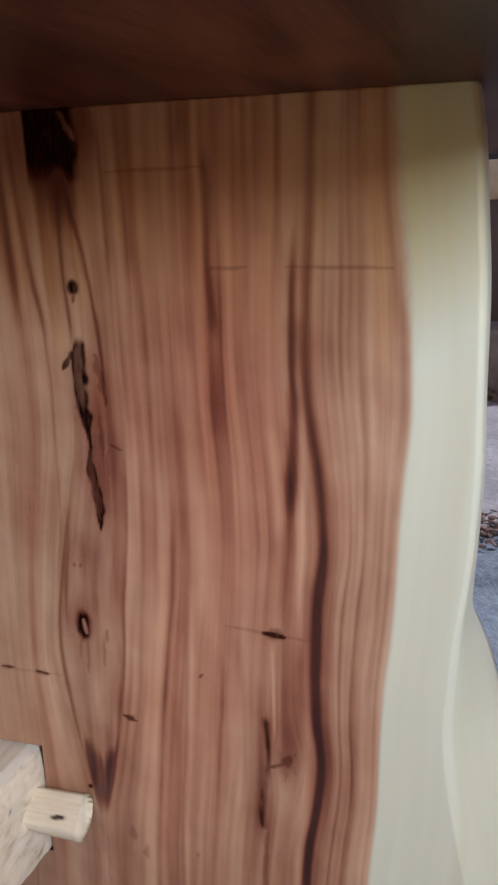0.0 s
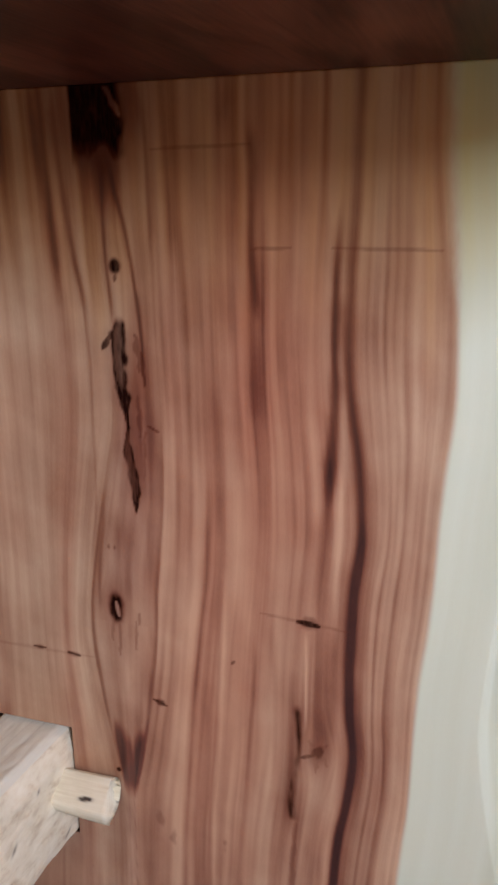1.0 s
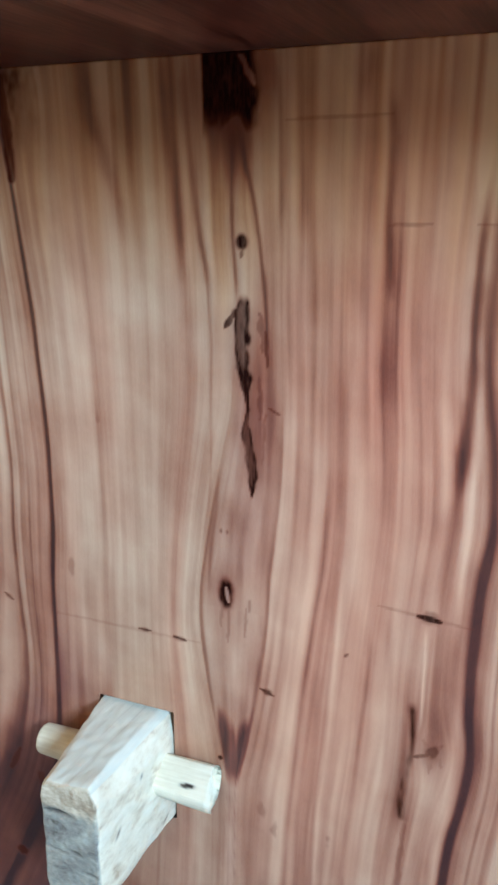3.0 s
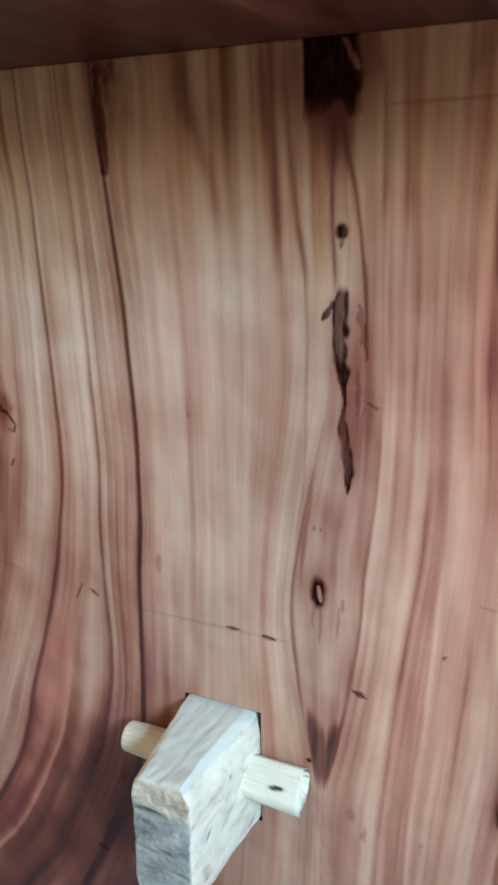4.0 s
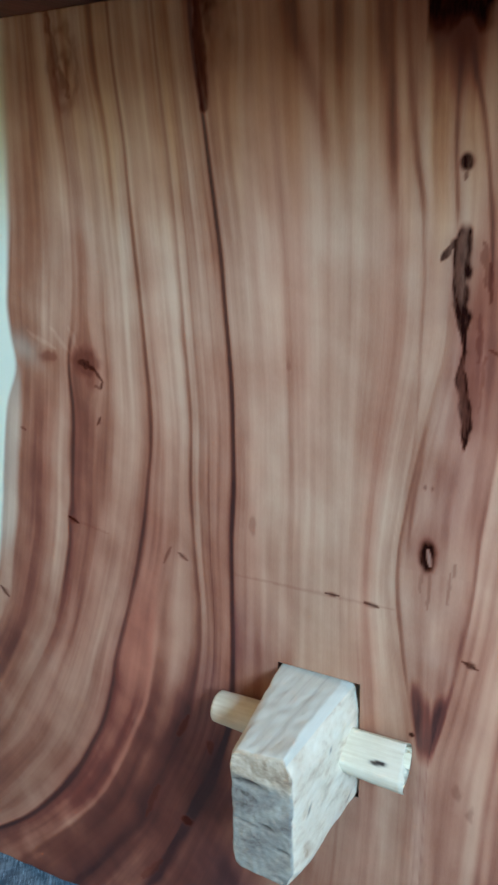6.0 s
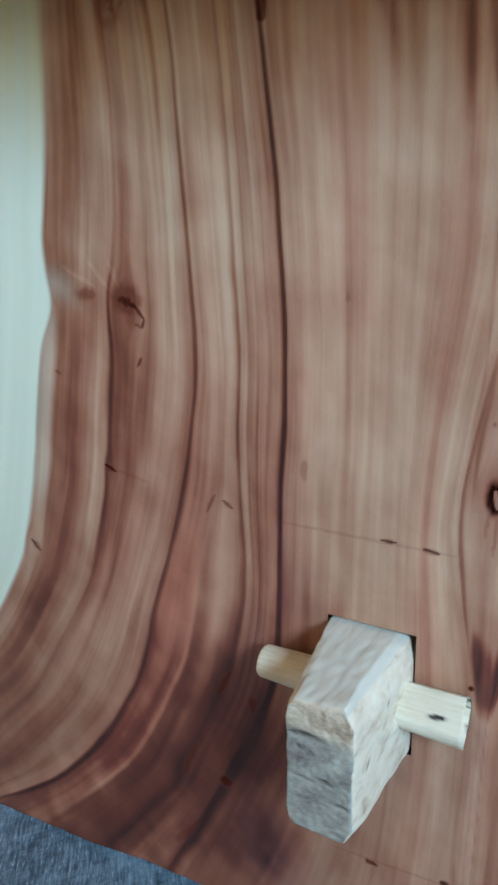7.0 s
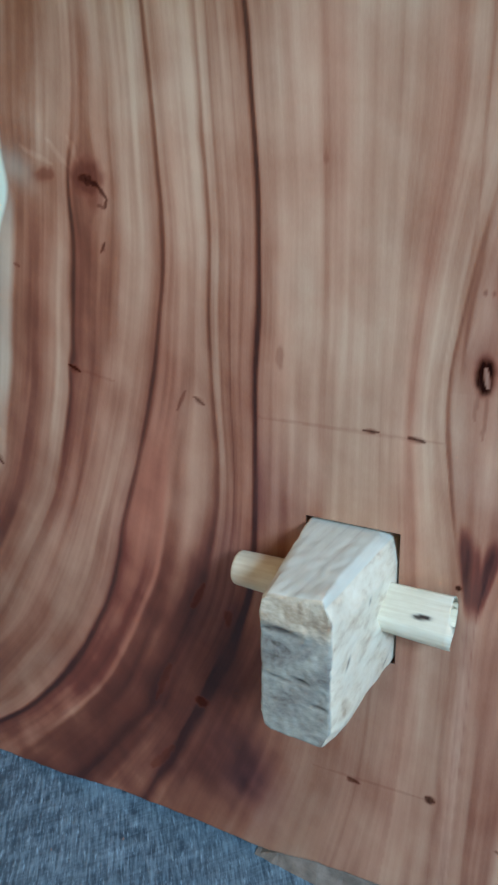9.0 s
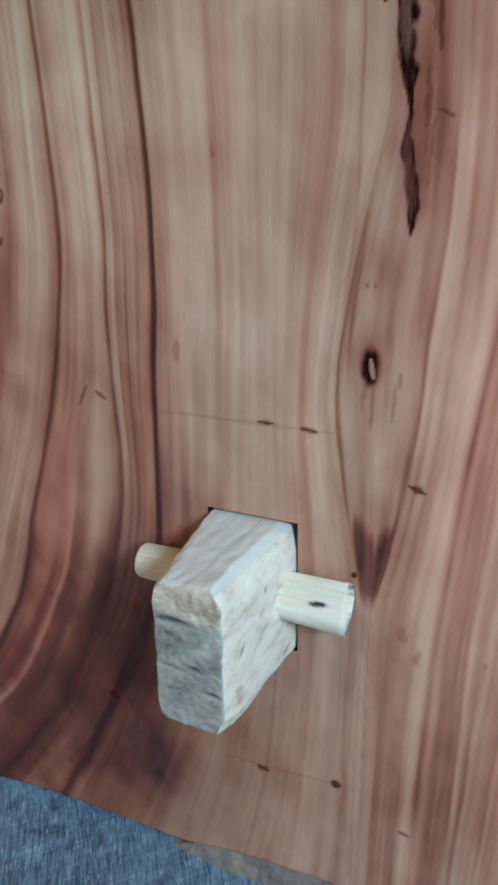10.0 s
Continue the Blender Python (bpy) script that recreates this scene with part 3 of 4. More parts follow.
    tone += 0.12 * bell(v, -0.1675, 0.012) * bell(z, 0.40, 0.12) - 0.10 * bell(v, -0.243, 0.008) * step(0.47, 0.5, z)
    # pale strokes painted for the light on raised folds by the knot
    tone += 0.07 * (stroke(x, z, -0.248, 0.503, -0.224, 0.492, 0.0022, 0.001) + stroke(x, z, -0.226, 0.507, -0.211, 0.490, 0.0018, 0.001) + stroke(x, z, -0.210, 0.508, -0.204, 0.494, 0.0022, 0.001))
    tone -= 0.16 * bell(x, -0.233, 0.009) * bell(z, 0.486, 0.006)
    # lightened at the top against the tabletop's shade; lower right has falloff painted in
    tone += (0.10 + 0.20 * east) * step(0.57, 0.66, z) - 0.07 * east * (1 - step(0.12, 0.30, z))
    tone -= 0.16 * bell(x, 0.138, 0.007) * bell(z, 0.548, 0.024)
    tone += 0.07 * (1 - step(-0.11, -0.07, v)) * step(0.46, 0.54, z) + 0.07 * vein * (1 - step(0.46, 0.52, z)) + 0.20 * lee(v - AT_H - 0.001, 0.014) * step(0.33, 0.37, z) * (1 - step(0.48, 0.54, z))
    tone = 0.605 + 1.12 * (tone - 0.62)
    tone += low * fold * 0.45 * np.maximum(0.32 - tone, 0)
    # colour
    red = 0.26 + 0.16 * east + 0.28 * rows_noise(v, z, 45, 4, 61, 2) + 0.35 * bell(v, 0.145, 0.05) * bell(z, 0.47, 0.25)
    red += 1.05 * step(AT_C, AT_C + 0.003, v) * (1 - step(AT_PALE - 0.004, AT_PALE + 0.003, v)) * bell(z, 0.20, 0.12) + 0.20 * bell(v, -0.125, 0.02) * bell(z, 0.24, 0.12)
    red += under * (0.40 * bell(v, -0.2295, 0.010) + 0.45 * lee(v - AT_B, 0.012)) * step(0.2, 0.3, z) + 0.12 * purple + 0.6 * vee + 0.25 * bell(x, 0.069, 0.008) * bell(z, 0.525, 0.04)
    red -= 0.10 * bell(v, -0.02, 0.05) + 0.22 * west * step(0.42, 0.58, z) - 0.14 * west * (1 - step(0.2, 0.42, z))
    red -= 0.30 * low * (1 - step(-0.165, -0.150, v))
    red += 0.55 * bell(x, 0.138, 0.009) * bell(z, 0.55, 0.035) + 0.5 * bell(x, -0.197, 0.012) * bell(z, 0.482, 0.012)
    # purple heartwood; patches by the beam end also carry its shade
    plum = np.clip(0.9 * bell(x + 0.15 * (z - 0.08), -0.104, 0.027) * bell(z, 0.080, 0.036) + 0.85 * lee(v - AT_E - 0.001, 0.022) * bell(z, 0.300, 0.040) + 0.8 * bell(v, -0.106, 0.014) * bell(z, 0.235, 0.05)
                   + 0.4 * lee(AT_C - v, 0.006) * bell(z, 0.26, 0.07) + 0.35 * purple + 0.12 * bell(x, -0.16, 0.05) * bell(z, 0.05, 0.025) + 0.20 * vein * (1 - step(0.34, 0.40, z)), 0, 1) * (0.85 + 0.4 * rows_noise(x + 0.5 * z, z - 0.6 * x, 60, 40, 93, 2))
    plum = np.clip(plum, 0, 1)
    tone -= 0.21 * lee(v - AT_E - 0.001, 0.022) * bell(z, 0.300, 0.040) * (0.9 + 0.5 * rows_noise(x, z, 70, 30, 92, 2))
    # tint of the finish near the top, also painting the tabletop's warm shade
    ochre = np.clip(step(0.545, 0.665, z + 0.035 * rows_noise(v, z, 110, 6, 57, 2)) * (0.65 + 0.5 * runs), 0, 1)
    soft = 0.0025 + 0.004 * step(0.5, 0.7, z)
    sap = np.maximum(step(-soft, soft, AT_A - v + 0.006 * bell(z, 0.475, 0.02)), step(-0.0022 - 0.004 * step(0.56, 0.64, z), 0.0022 + 0.003 * step(0.56, 0.64, z), v - AT_J + 0.0012 * step(0.56, 0.62, z) * rows_noise(x, z, 500, 160, 58, 2)))
    tongue = bell(z + 0.25 * (x + 0.255), 0.491, 0.010) * (1 - step(-0.252, -0.232, x + 0.003 * rows_noise(x, z, 80, 120, 19, 2)))
    sap = np.maximum(sap, np.maximum(0.22 * tongue, 0.28 * (1 - step(-0.249, -0.243, v)) * (1 - step(0.46, 0.487, z)) * step(0.30, 0.36, z)))
    # dark marks
    char = np.zeros_like(x)

    def add(m, k=1.0):
        np.maximum(char, m * k, out=char)

    burn = step(0.0315, 0.0335, x + 0.0006 * rows_noise(x, z, 10, 90, 3)) * (1 - step(0.060, 0.070, x + 0.004 * rows_noise(x, z, 90, 60, 4))) * step(0.655, 0.672, z + 0.006 * rows_noise(x, z, 110, 50, 6))
    add(burn, 0.97)
    tail = bell(x, 0.050, 0.012 + 0.010 * step(0.65, 0.69, z)) * step(0.628, 0.664, z + 0.010 * rows_noise(x, z, 180, 10, 39, 2))
    tone -= 0.5 * tail
    add(tail, 0.55)
    red += 0.4 * tail
    add(spot(x, z, 0.055, 0.605, 0.0038, 0.0048), 0.95)
    add(stroke(x, z, 0.0555, 0.600, 0.0545, 0.596, 0.0014), 0.6)
    cz_ = [0.4557, 0.4694, 0.4825, 0.495, 0.503, 0.5115, 0.520, 0.528, 0.5394, 0.5576, 0.5666, 0.5770]
    mid_c = np.interp(z, cz_, [0.0606, 0.0612, 0.0600, 0.0570, 0.0574, 0.0583, 0.0577, 0.0568, 0.0553, 0.0542, 0.0549, 0.0562]) + 0.0006 * rows_noise(z, z, 140, 140, 18, 2)
    half = np.interp(z, cz_, [0.0004, 0.0038, 0.0046, 0.0044, 0.0022, 0.0014, 0.0022, 0.0050, 0.0056, 0.0056, 0.0052, 0.0022])
    ragged = rows_noise(x, z, 300, 120, 15, 2)
    crack = (1 - step(0.5, 1.2, np.abs(x - mid_c) / np.maximum(half, 1e-5) + 0.45 * ragged)) * step(0.453, 0.458, z) * (1 - step(0.571, 0.577, z))
    crack = np.maximum(crack, stroke(x, z, 0.0536, 0.567, 0.0490, 0.5635, 0.0034, 0.001))
    crack = np.maximum(crack, stroke(x, z, 0.0490, 0.5635, 0.0444, 0.5573, 0.0026, 0.001))
    add(crack, np.clip(0.78 + 0.24 * rows_noise(x, z, 380, 50, 16, 2) + 0.34 * bell(x, mid_c - 0.7 * half, 0.0011) + 0.20 * bell(x, mid_c + 0.7 * half, 0.0010) + 0.25 * bell(z, 0.528, 0.010), 0.80, 1.0))
    add(bell(x, mid_c + 0.001, half * 1.6 + 0.0018) * step(0.455, 0.475, z) * (1 - step(0.56, 0.575, z)), 0.40)
    add(stroke(x, z, 0.0660, 0.566, 0.0682, 0.545, 0.0024, 0.002), 0.50)
    add(stroke(x, z, 0.0695, 0.556, 0.0705, 0.536, 0.0016, 0.001), 0.60)
    add(stroke(x, z, 0.0655, 0.530, 0.0660, 0.505, 0.0016, 0.002), 0.42)
    add(stroke(x, z, 0.0690, 0.508, 0.0670, 0.478, 0.0015, 0.002), 0.36)
    add(stroke(x, z, 0.0715, 0.512, 0.0785, 0.509, 0.0012, 0.001), 0.6)
    for mx in (0.0405, 0.0445):
        add(spot(x, z, mx, 0.4315, 0.0012, 0.0020, 0.5), 0.45)
    for dx, z_end in ((0.0455, 0.356), (0.0575, 0.362), (0.0405, 0.366)):
        add(stroke(x, z, dx, 0.382, dx - 0.001, z_end, 0.0012, 0.001), 0.30)
    eye = spot(x, z, 0.0430, 0.3895, 0.0056, 0.0110)
    add(eye, 1.0)
    heart_eye = stroke(x, z, 0.0435, 0.394, 0.0450, 0.384, 0.0016)
    add(stroke(x, z, 0.0595, 0.388, 0.0590, 0.380, 0.0014), 0.3)
    for cx, cz, ln, dz, wd, k in ((-0.016, 0.3520, 0.0058, -0.0003, 0.0009, 0.9), (0.010, 0.3510, 0.0060, -0.0006, 0.0010, 0.9), (0.071, 0.3255, 0.0058, -0.0022, 0.0013, 0.85),
                                  (0.170, 0.3985, 0.0078, -0.0008, 0.0026, 0.95), (-0.222, 0.365, 0.0060, -0.0024, 0.0016, 0.9), (-0.303, 0.288, 0.0050, -0.0050, 0.0018, 0.8),
                                  (-0.1265, 0.3550, 0.0048, -0.0028, 0.0008, 0.7), (-0.021, 0.1070, 0.0050, -0.0012, 0.0017, 0.75), (0.030, 0.1130, 0.0030, -0.001, 0.0026, 0.85),
                                  (0.075, 0.0900, 0.0040, -0.001, 0.0014, 0.6), (-0.190, 0.4440, 0.0022, 0.0035, 0.0010, 0.7), (-0.262, 0.4300, 0.0028, -0.001, 0.0007, 0.5),
                                  (0.038, 0.2670, 0.0008, 0.0, 0.0028, 0.9), (0.122, 0.3640, 0.0010, 0.001, 0.0012, 0.6)):
        add(stroke(x, z, cx - ln * 0.8, cz - dz * 0.8, cx + ln * 0.8, cz + dz * 0.8, max(wd, 0.0012), 0.0004), k)
        add(spot(x, z, cx, cz, ln * 0.6, max(wd, 0.0012) * 1.6, 0.6), 0.45 * k)
    # faint saw lines across the grain
    for x0, x1, z0, z1, k in ((-0.086, 0.024, 0.3505, 0.3510, 0.15), (0.080, 0.136, 0.6661, 0.6669, 0.24), (0.136, 0.158, 0.6145, 0.6150, 0.30), (0.180, 0.236, 0.6150, 0.6140, 0.28),
                              (0.140, 0.194, 0.4010, 0.3970, 0.22), (-0.05, 0.032, 0.1080, 0.1120, 0.16), (-0.222, -0.19, 0.365, 0.360, 0.16)):
        add(stroke(x, z, x0, z0, x1, z1, 0.0010, 0.0008), k)
    long_c = np.interp(z, [0.255, 0.271, 0.288, 0.305, 0.321, 0.345], [0.1614, 0.1594, 0.1610, 0.1635, 0.1643, 0.1630])
    long = bell(x, long_c, 0.0028 + 0.0016 * bell(z, 0.272, 0.012)) * step(0.254, 0.260, z) * (1 - step(0.336, 0.344, z))
    add(long, np.clip(0.76 + 0.40 * rows_noise(x, z, 300, 80, 17, 2), 0.25, 0.98))
    add(bell(x, long_c - 0.002, 0.0052) * step(0.24, 0.27, z) * (1 - step(0.29, 0.35, z)), 0.52)
    add(stroke(x, z, 0.1625, 0.255, 0.1600, 0.18, 0.0022, 0.001), 0.30)
    tone -= 0.18 * bell(x, 0.1600, 0.007) * bell(z, 0.285, 0.05)
    add(bell(np.hypot(x - 0.1757, (z - 0.3095) * 0.85), 0.0, 0.0065), 0.46)
    add(spot(x, z, 0.1767, 0.3107, 0.0034, 0.0045, 0.8), 0.66)
    for ax, az in ((0.182, 0.317), (0.183, 0.303), (0.176, 0.297), (0.171, 0.318)):
        add(stroke(x, z, 0.1762, 0.310, ax, az, 0.0020, 0.002), 0.30)
    add(stroke(x, z, 0.1645, 0.3045, 0.1765, 0.3095, 0.0017, 0.001), 0.66)
    add(spot(x, z, 0.030, 0.113, 0.0042, 0.0040, 0.6), 0.85)
    add(spot(x, z, -0.021, 0.107, 0.0045, 0.0022, 0.6), 0.7)
    add(spot(x, z, 0.071, 0.3255, 0.0030, 0.0022, 0.8), 0.7)
    # knots on the other side
    add(spot(x, z, -0.197, 0.4840, 0.0125, 0.0110, 0.25), 0.58)
    add(spot(x, z, -0.199, 0.4835, 0.0070, 0.0048, 0.5), 0.84)
    add(spot(x, z, -0.192, 0.474, 0.0080, 0.0070, 0.8), 0.26)
    add(spot(x, z, -0.2325, 0.4865, 0.0100, 0.0048, 0.8), 0.36)
    for x0, z0, x1, z1, wd, k in ((-0.199, 0.484, -0.189, 0.4795, 0.0022, 0.9), (-0.190, 0.480, -0.1845, 0.472, 0.0017, 0.8), (-0.1845, 0.4725, -0.1865, 0.4670, 0.0015, 0.75), (-0.1865, 0.4670, -0.1915, 0.4685, 0.0013, 0.6),
                                  (-0.1365, 0.3600, -0.1425, 0.3470, 0.0015, 0.45), (-0.397, 0.052, -0.391, 0.043, 0.0026, 0.4)):
        add(stroke(x, z, x0, z0, x1, z1, wd, 0.0010), k)
        add(bell(x, -0.089, 0.013) * step(0.650, 0.69, z + 0.012 * rows_noise(x, z, 150, 40, 38, 2)) * (0.8 + 0.6 * rows_noise(x, z, 210, 130, 37, 2)), 0.78)
    add(stroke(x, z, -0.098, 0.695, -0.0955, 0.638, 0.0048, 0.001), 0.72)
    ring = np.hypot((x + 0.196) / 0.0125, (z - 0.667) / 0.027)
    add(bell(ring + 0.2 * rows_noise(x, z, 150, 90, 8), 0.85, 0.16), 0.34)
    add((1 - step(0.4, 1.0, ring)) * np.clip(0.5 + 0.9 * rows_noise(x, z, 190, 110, 36, 2), 0, 1), 0.62)
    add(stroke(x, z, -0.204, 0.698, -0.199, 0.665, 0.0034, 0.004), 0.5)
    add(stroke(x, z, -0.199, 0.668, -0.193, 0.650, 0.0026, 0.003), 0.5)
    add(spot(x, z, -0.1366, 0.1290, 0.0060, 0.0042, 0.7), 0.66)
    add(stroke(x, z, -0.162, 0.152, -0.176, 0.118, 0.0034, 0.002), 0.40)
    add(stroke(x, z, -0.130, 0.226, -0.140, 0.206, 0.0030, 0.002), 0.45)
    add(stroke(x, z, -0.165, 0.078, -0.185, 0.052, 0.0044, 0.004), 0.40)
    add(spot(x, z, -0.112, 0.205, 0.0030, 0.0060, 0.9), 0.4)
    for cx, cz, r in ((0.068, 0.238, 0.003), (0.077, 0.222, 0.003), (0.114, 0.226, 0.002), (-0.044, 0.495, 0.0018), (-0.071, 0.389, 0.0025)):
        add(spot(x, z, cx, cz, r, r * 2.6, 1.0), 0.26)
    char *= 1 - 0.6 * stroke(x, z, 0.0545, 0.698, 0.0625, 0.684, 0.0022, 0.002)
    char *= 1 - 0.85 * heart_eye
    sap = np.maximum(sap, 0.12 * heart_eye)
    open_crack = np.clip(crack + 0.8 * eye * (1 - heart_eye) + spot(x, z, 0.055, 0.605, 0.0038, 0.0048) + 0.4 * long, 0, 1)
    return u, np.clip(tone, 0.02, 1), np.clip(sap, 0, 1), np.clip(red, 0, 1), np.clip(char, 0, 1), open_crack, plum, ochre


def bottom(x):
    """Height of the slab's hand-cut foot over the floor."""
    return np.interp(x, [-0.42, -0.35, -0.28, -0.22, -0.15, -0.085, -0.05, 0.01, 0.10, 0.30], [0.0, 0.003, 0.006, 0.014, 0.0155, 0.0150, 0.022, 0.027, 0.027, 0.020]) + 0.0009 * rows_noise(np.asarray(x), np.asarray(x), 90, 60, 88, 2)


NZ = (206, 88, 408)


def leg_mesh():
    x0, x1, z0, z1 = MORTISE
    zs = np.concatenate([np.linspace(0, z0, NZ[0]), np.linspace(z0, z1, NZ[1])[1:], np.linspace(z1, HEIGHT, NZ[2])[1:]])
    nl, nm, nr = 300, 60, 290
    left, right = course(EDGE_L, zs), course(EDGE_R, zs)
    fl = np.linspace(0, 1, nl)[None]
    fr = np.linspace(0, 1, nr)[None]
    xa = left[:, None] + (x0 - left[:, None]) * fl
    xm = np.repeat(np.linspace(x0, x1, nm)[None, 1:-1], len(zs), 0)
    xb = x1 + (right[:, None] - x1) * fr
    X = np.concatenate([xa, xm, xb], 1)
    nf = X.shape[1]
    Z = np.repeat(zs[:, None], nf, 1)
    lift = bottom(X)
    Z = np.where(Z < 0.12, lift + Z * (0.12 - lift) / 0.12, Z)
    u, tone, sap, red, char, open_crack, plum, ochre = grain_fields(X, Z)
    edge = np.minimum(X - left[:, None], right[:, None] - X)
    Y = 0.0015 * (1 - step(0.0, 0.003, edge)) + 0.0004 * open_crack + 0.0006 * rows_noise(X, Z, 9, 7, 71, 2) * step(0.0, 0.03, edge)
    # live edges and back: further columns round the slab
    flare = course(FLARE_R, zs)
    wob = rows_noise(zs, zs, 9, 3, 81, 2) * 0.004
    cols = []
    for f in (0.12, 0.3, 0.5, 0.72, 0.9, 1.0):
        swell = 0.004 * math.sin(math.pi * f)
        cols.append((right + flare * f + swell + wob * f, np.full_like(zs, 0.0015 + f * (THICK - 0.0015)), zs))
    for f in (1.0, 0.9, 0.72, 0.5, 0.3, 0.12):
        swell = 0.004 * math.sin(math.pi * f)
        cols.append((left + 0.004 * f - swell + wob * f, np.full_like(zs, 0.0015 + f * (THICK - 0.0015)), zs))
    X2, Y2 = np.stack([c[0] for c in cols], 1), np.stack([c[1] for c in cols], 1)
    Z2 = np.repeat(zs[:, None], len(cols), 1)
    lift2 = bottom(X2)
    Z2 = np.where(Z2 < 0.12, lift2 + Z2 * (0.12 - lift2) / 0.12, Z2)
    full = lambda a, b: np.concatenate([a, np.broadcast_to(b, X2.shape)], 1)
    XX, YY, ZZ = full(X, X2), full(Y, Y2), full(Z, Z2)
    G = full(u, np.where(X2 > 0, 0.30, -0.30) + 0.6 * Y2)
    T = full(tone, 0.6)
    S, R, K = full(sap, 1.0), full(red, 0.0), full(char, 0.0)
    nc = XX.shape[1]
    n = len(zs)
    idx = np.arange(n * nc).reshape(n, nc)
    a = idx[:-1]
    quads = np.stack([a, np.roll(a, -1, 1), np.roll(idx[1:], -1, 1), idx[1:]], -1)
    keep = np.ones(quads.shape[:2], bool)
    keep[NZ[0] - 1:NZ[0] + NZ[1] - 2, nl - 1:nl - 1 + nm - 1] = False
    faces = quads[keep].tolist()
    verts = np.stack([XX, YY, ZZ], -1).reshape(-1, 3).tolist()
    k = len(verts)
    d = THICK - 0.002
    verts += [(x0, d, z0), (x1, d, z0), (x1, d, z1), (x0, d, z1)]
    r0, r1 = NZ[0] - 1, NZ[0] + NZ[1] - 2
    rim = k + 4
    verts += [(x0, 0.0006, z0), (x1, 0.0006, z0), (x1, 0.0006, z1), (x0, 0.0006, z1)]
    c = [rim, rim + 1, rim + 2, rim + 3]
    for i in range(4):
        j = (i + 1) % 4
        faces.append((c[i], c[j], k + j, k + i))
    faces.append((k, k + 1, k + 2, k + 3))
    faces.append(tuple(int(i) for i in idx[-1]))
    under = len(verts)
    verts += [(float(a), THICK - 0.001, float(b)) for a, b in zip(X[0], Z[0])]
    for i in range(nf - 1):
        faces.append((int(idx[0, i]), under + i, under + i + 1, int(idx[0, i + 1])))
    me = bpy.data.meshes.new("leg")
    me.from_pydata(verts, [], faces)
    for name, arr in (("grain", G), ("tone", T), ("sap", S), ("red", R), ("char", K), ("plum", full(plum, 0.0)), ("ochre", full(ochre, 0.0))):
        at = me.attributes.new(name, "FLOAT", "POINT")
        # mortise walls get a dark tone that deepens the shade in the gap
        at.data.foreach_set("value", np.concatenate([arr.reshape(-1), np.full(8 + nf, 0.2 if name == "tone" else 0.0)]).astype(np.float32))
    me.update()
    return me


table = tagged(new("table"), "rustic slab table with live-edge leg standing on concrete", "table")
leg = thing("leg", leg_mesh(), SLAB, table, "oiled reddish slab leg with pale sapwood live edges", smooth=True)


def tabletop_mesh():
    bm = bmesh.new()
    rows = []
    for i in range(61):
        y = -0.217 + 0.817 * i / 60
        xr = 0.43 - 0.12 * float(step(0.15, 0.5, np.float64(y))) + 0.008 * math.sin(9 * y) + 0.004 * noise.noise((y * 14, 0, 0))
        xl = -0.43 + 0.012 * math.sin(7 * y + 1) + 0.005 * noise.noise((y * 12, 5, 0))
        ring = [(xl, 0.722), (xl + 0.010, 0.704), (xl + 0.02, HEIGHT), (-0.2, HEIGHT), (0.0, HEIGHT), (0.2, HEIGHT), (xr - 0.02, HEIGHT), (xr - 0.010, 0.704), (xr, 0.722), (xr - 0.004, 0.746), (xr - 0.012, 0.75), (xl + 0.012, 0.75), (xl + 0.004, 0.746)]
        rows.append([bm.verts.new((x, y, z)) for x, z in ring])
    for r, s in zip(rows, rows[1:]):
        for k in range(len(r)):
            j = (k + 1) % len(r)
            bm.faces.new((r[k], r[j], s[j], s[k]))
    bm.faces.new(rows[0][::-1])
    bm.faces.new(rows[-1])
    bmesh.ops.recalc_face_normals(bm, faces=bm.faces[:])
    return mesh_of(bm, "tabletop")


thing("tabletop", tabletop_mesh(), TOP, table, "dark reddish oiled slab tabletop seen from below")


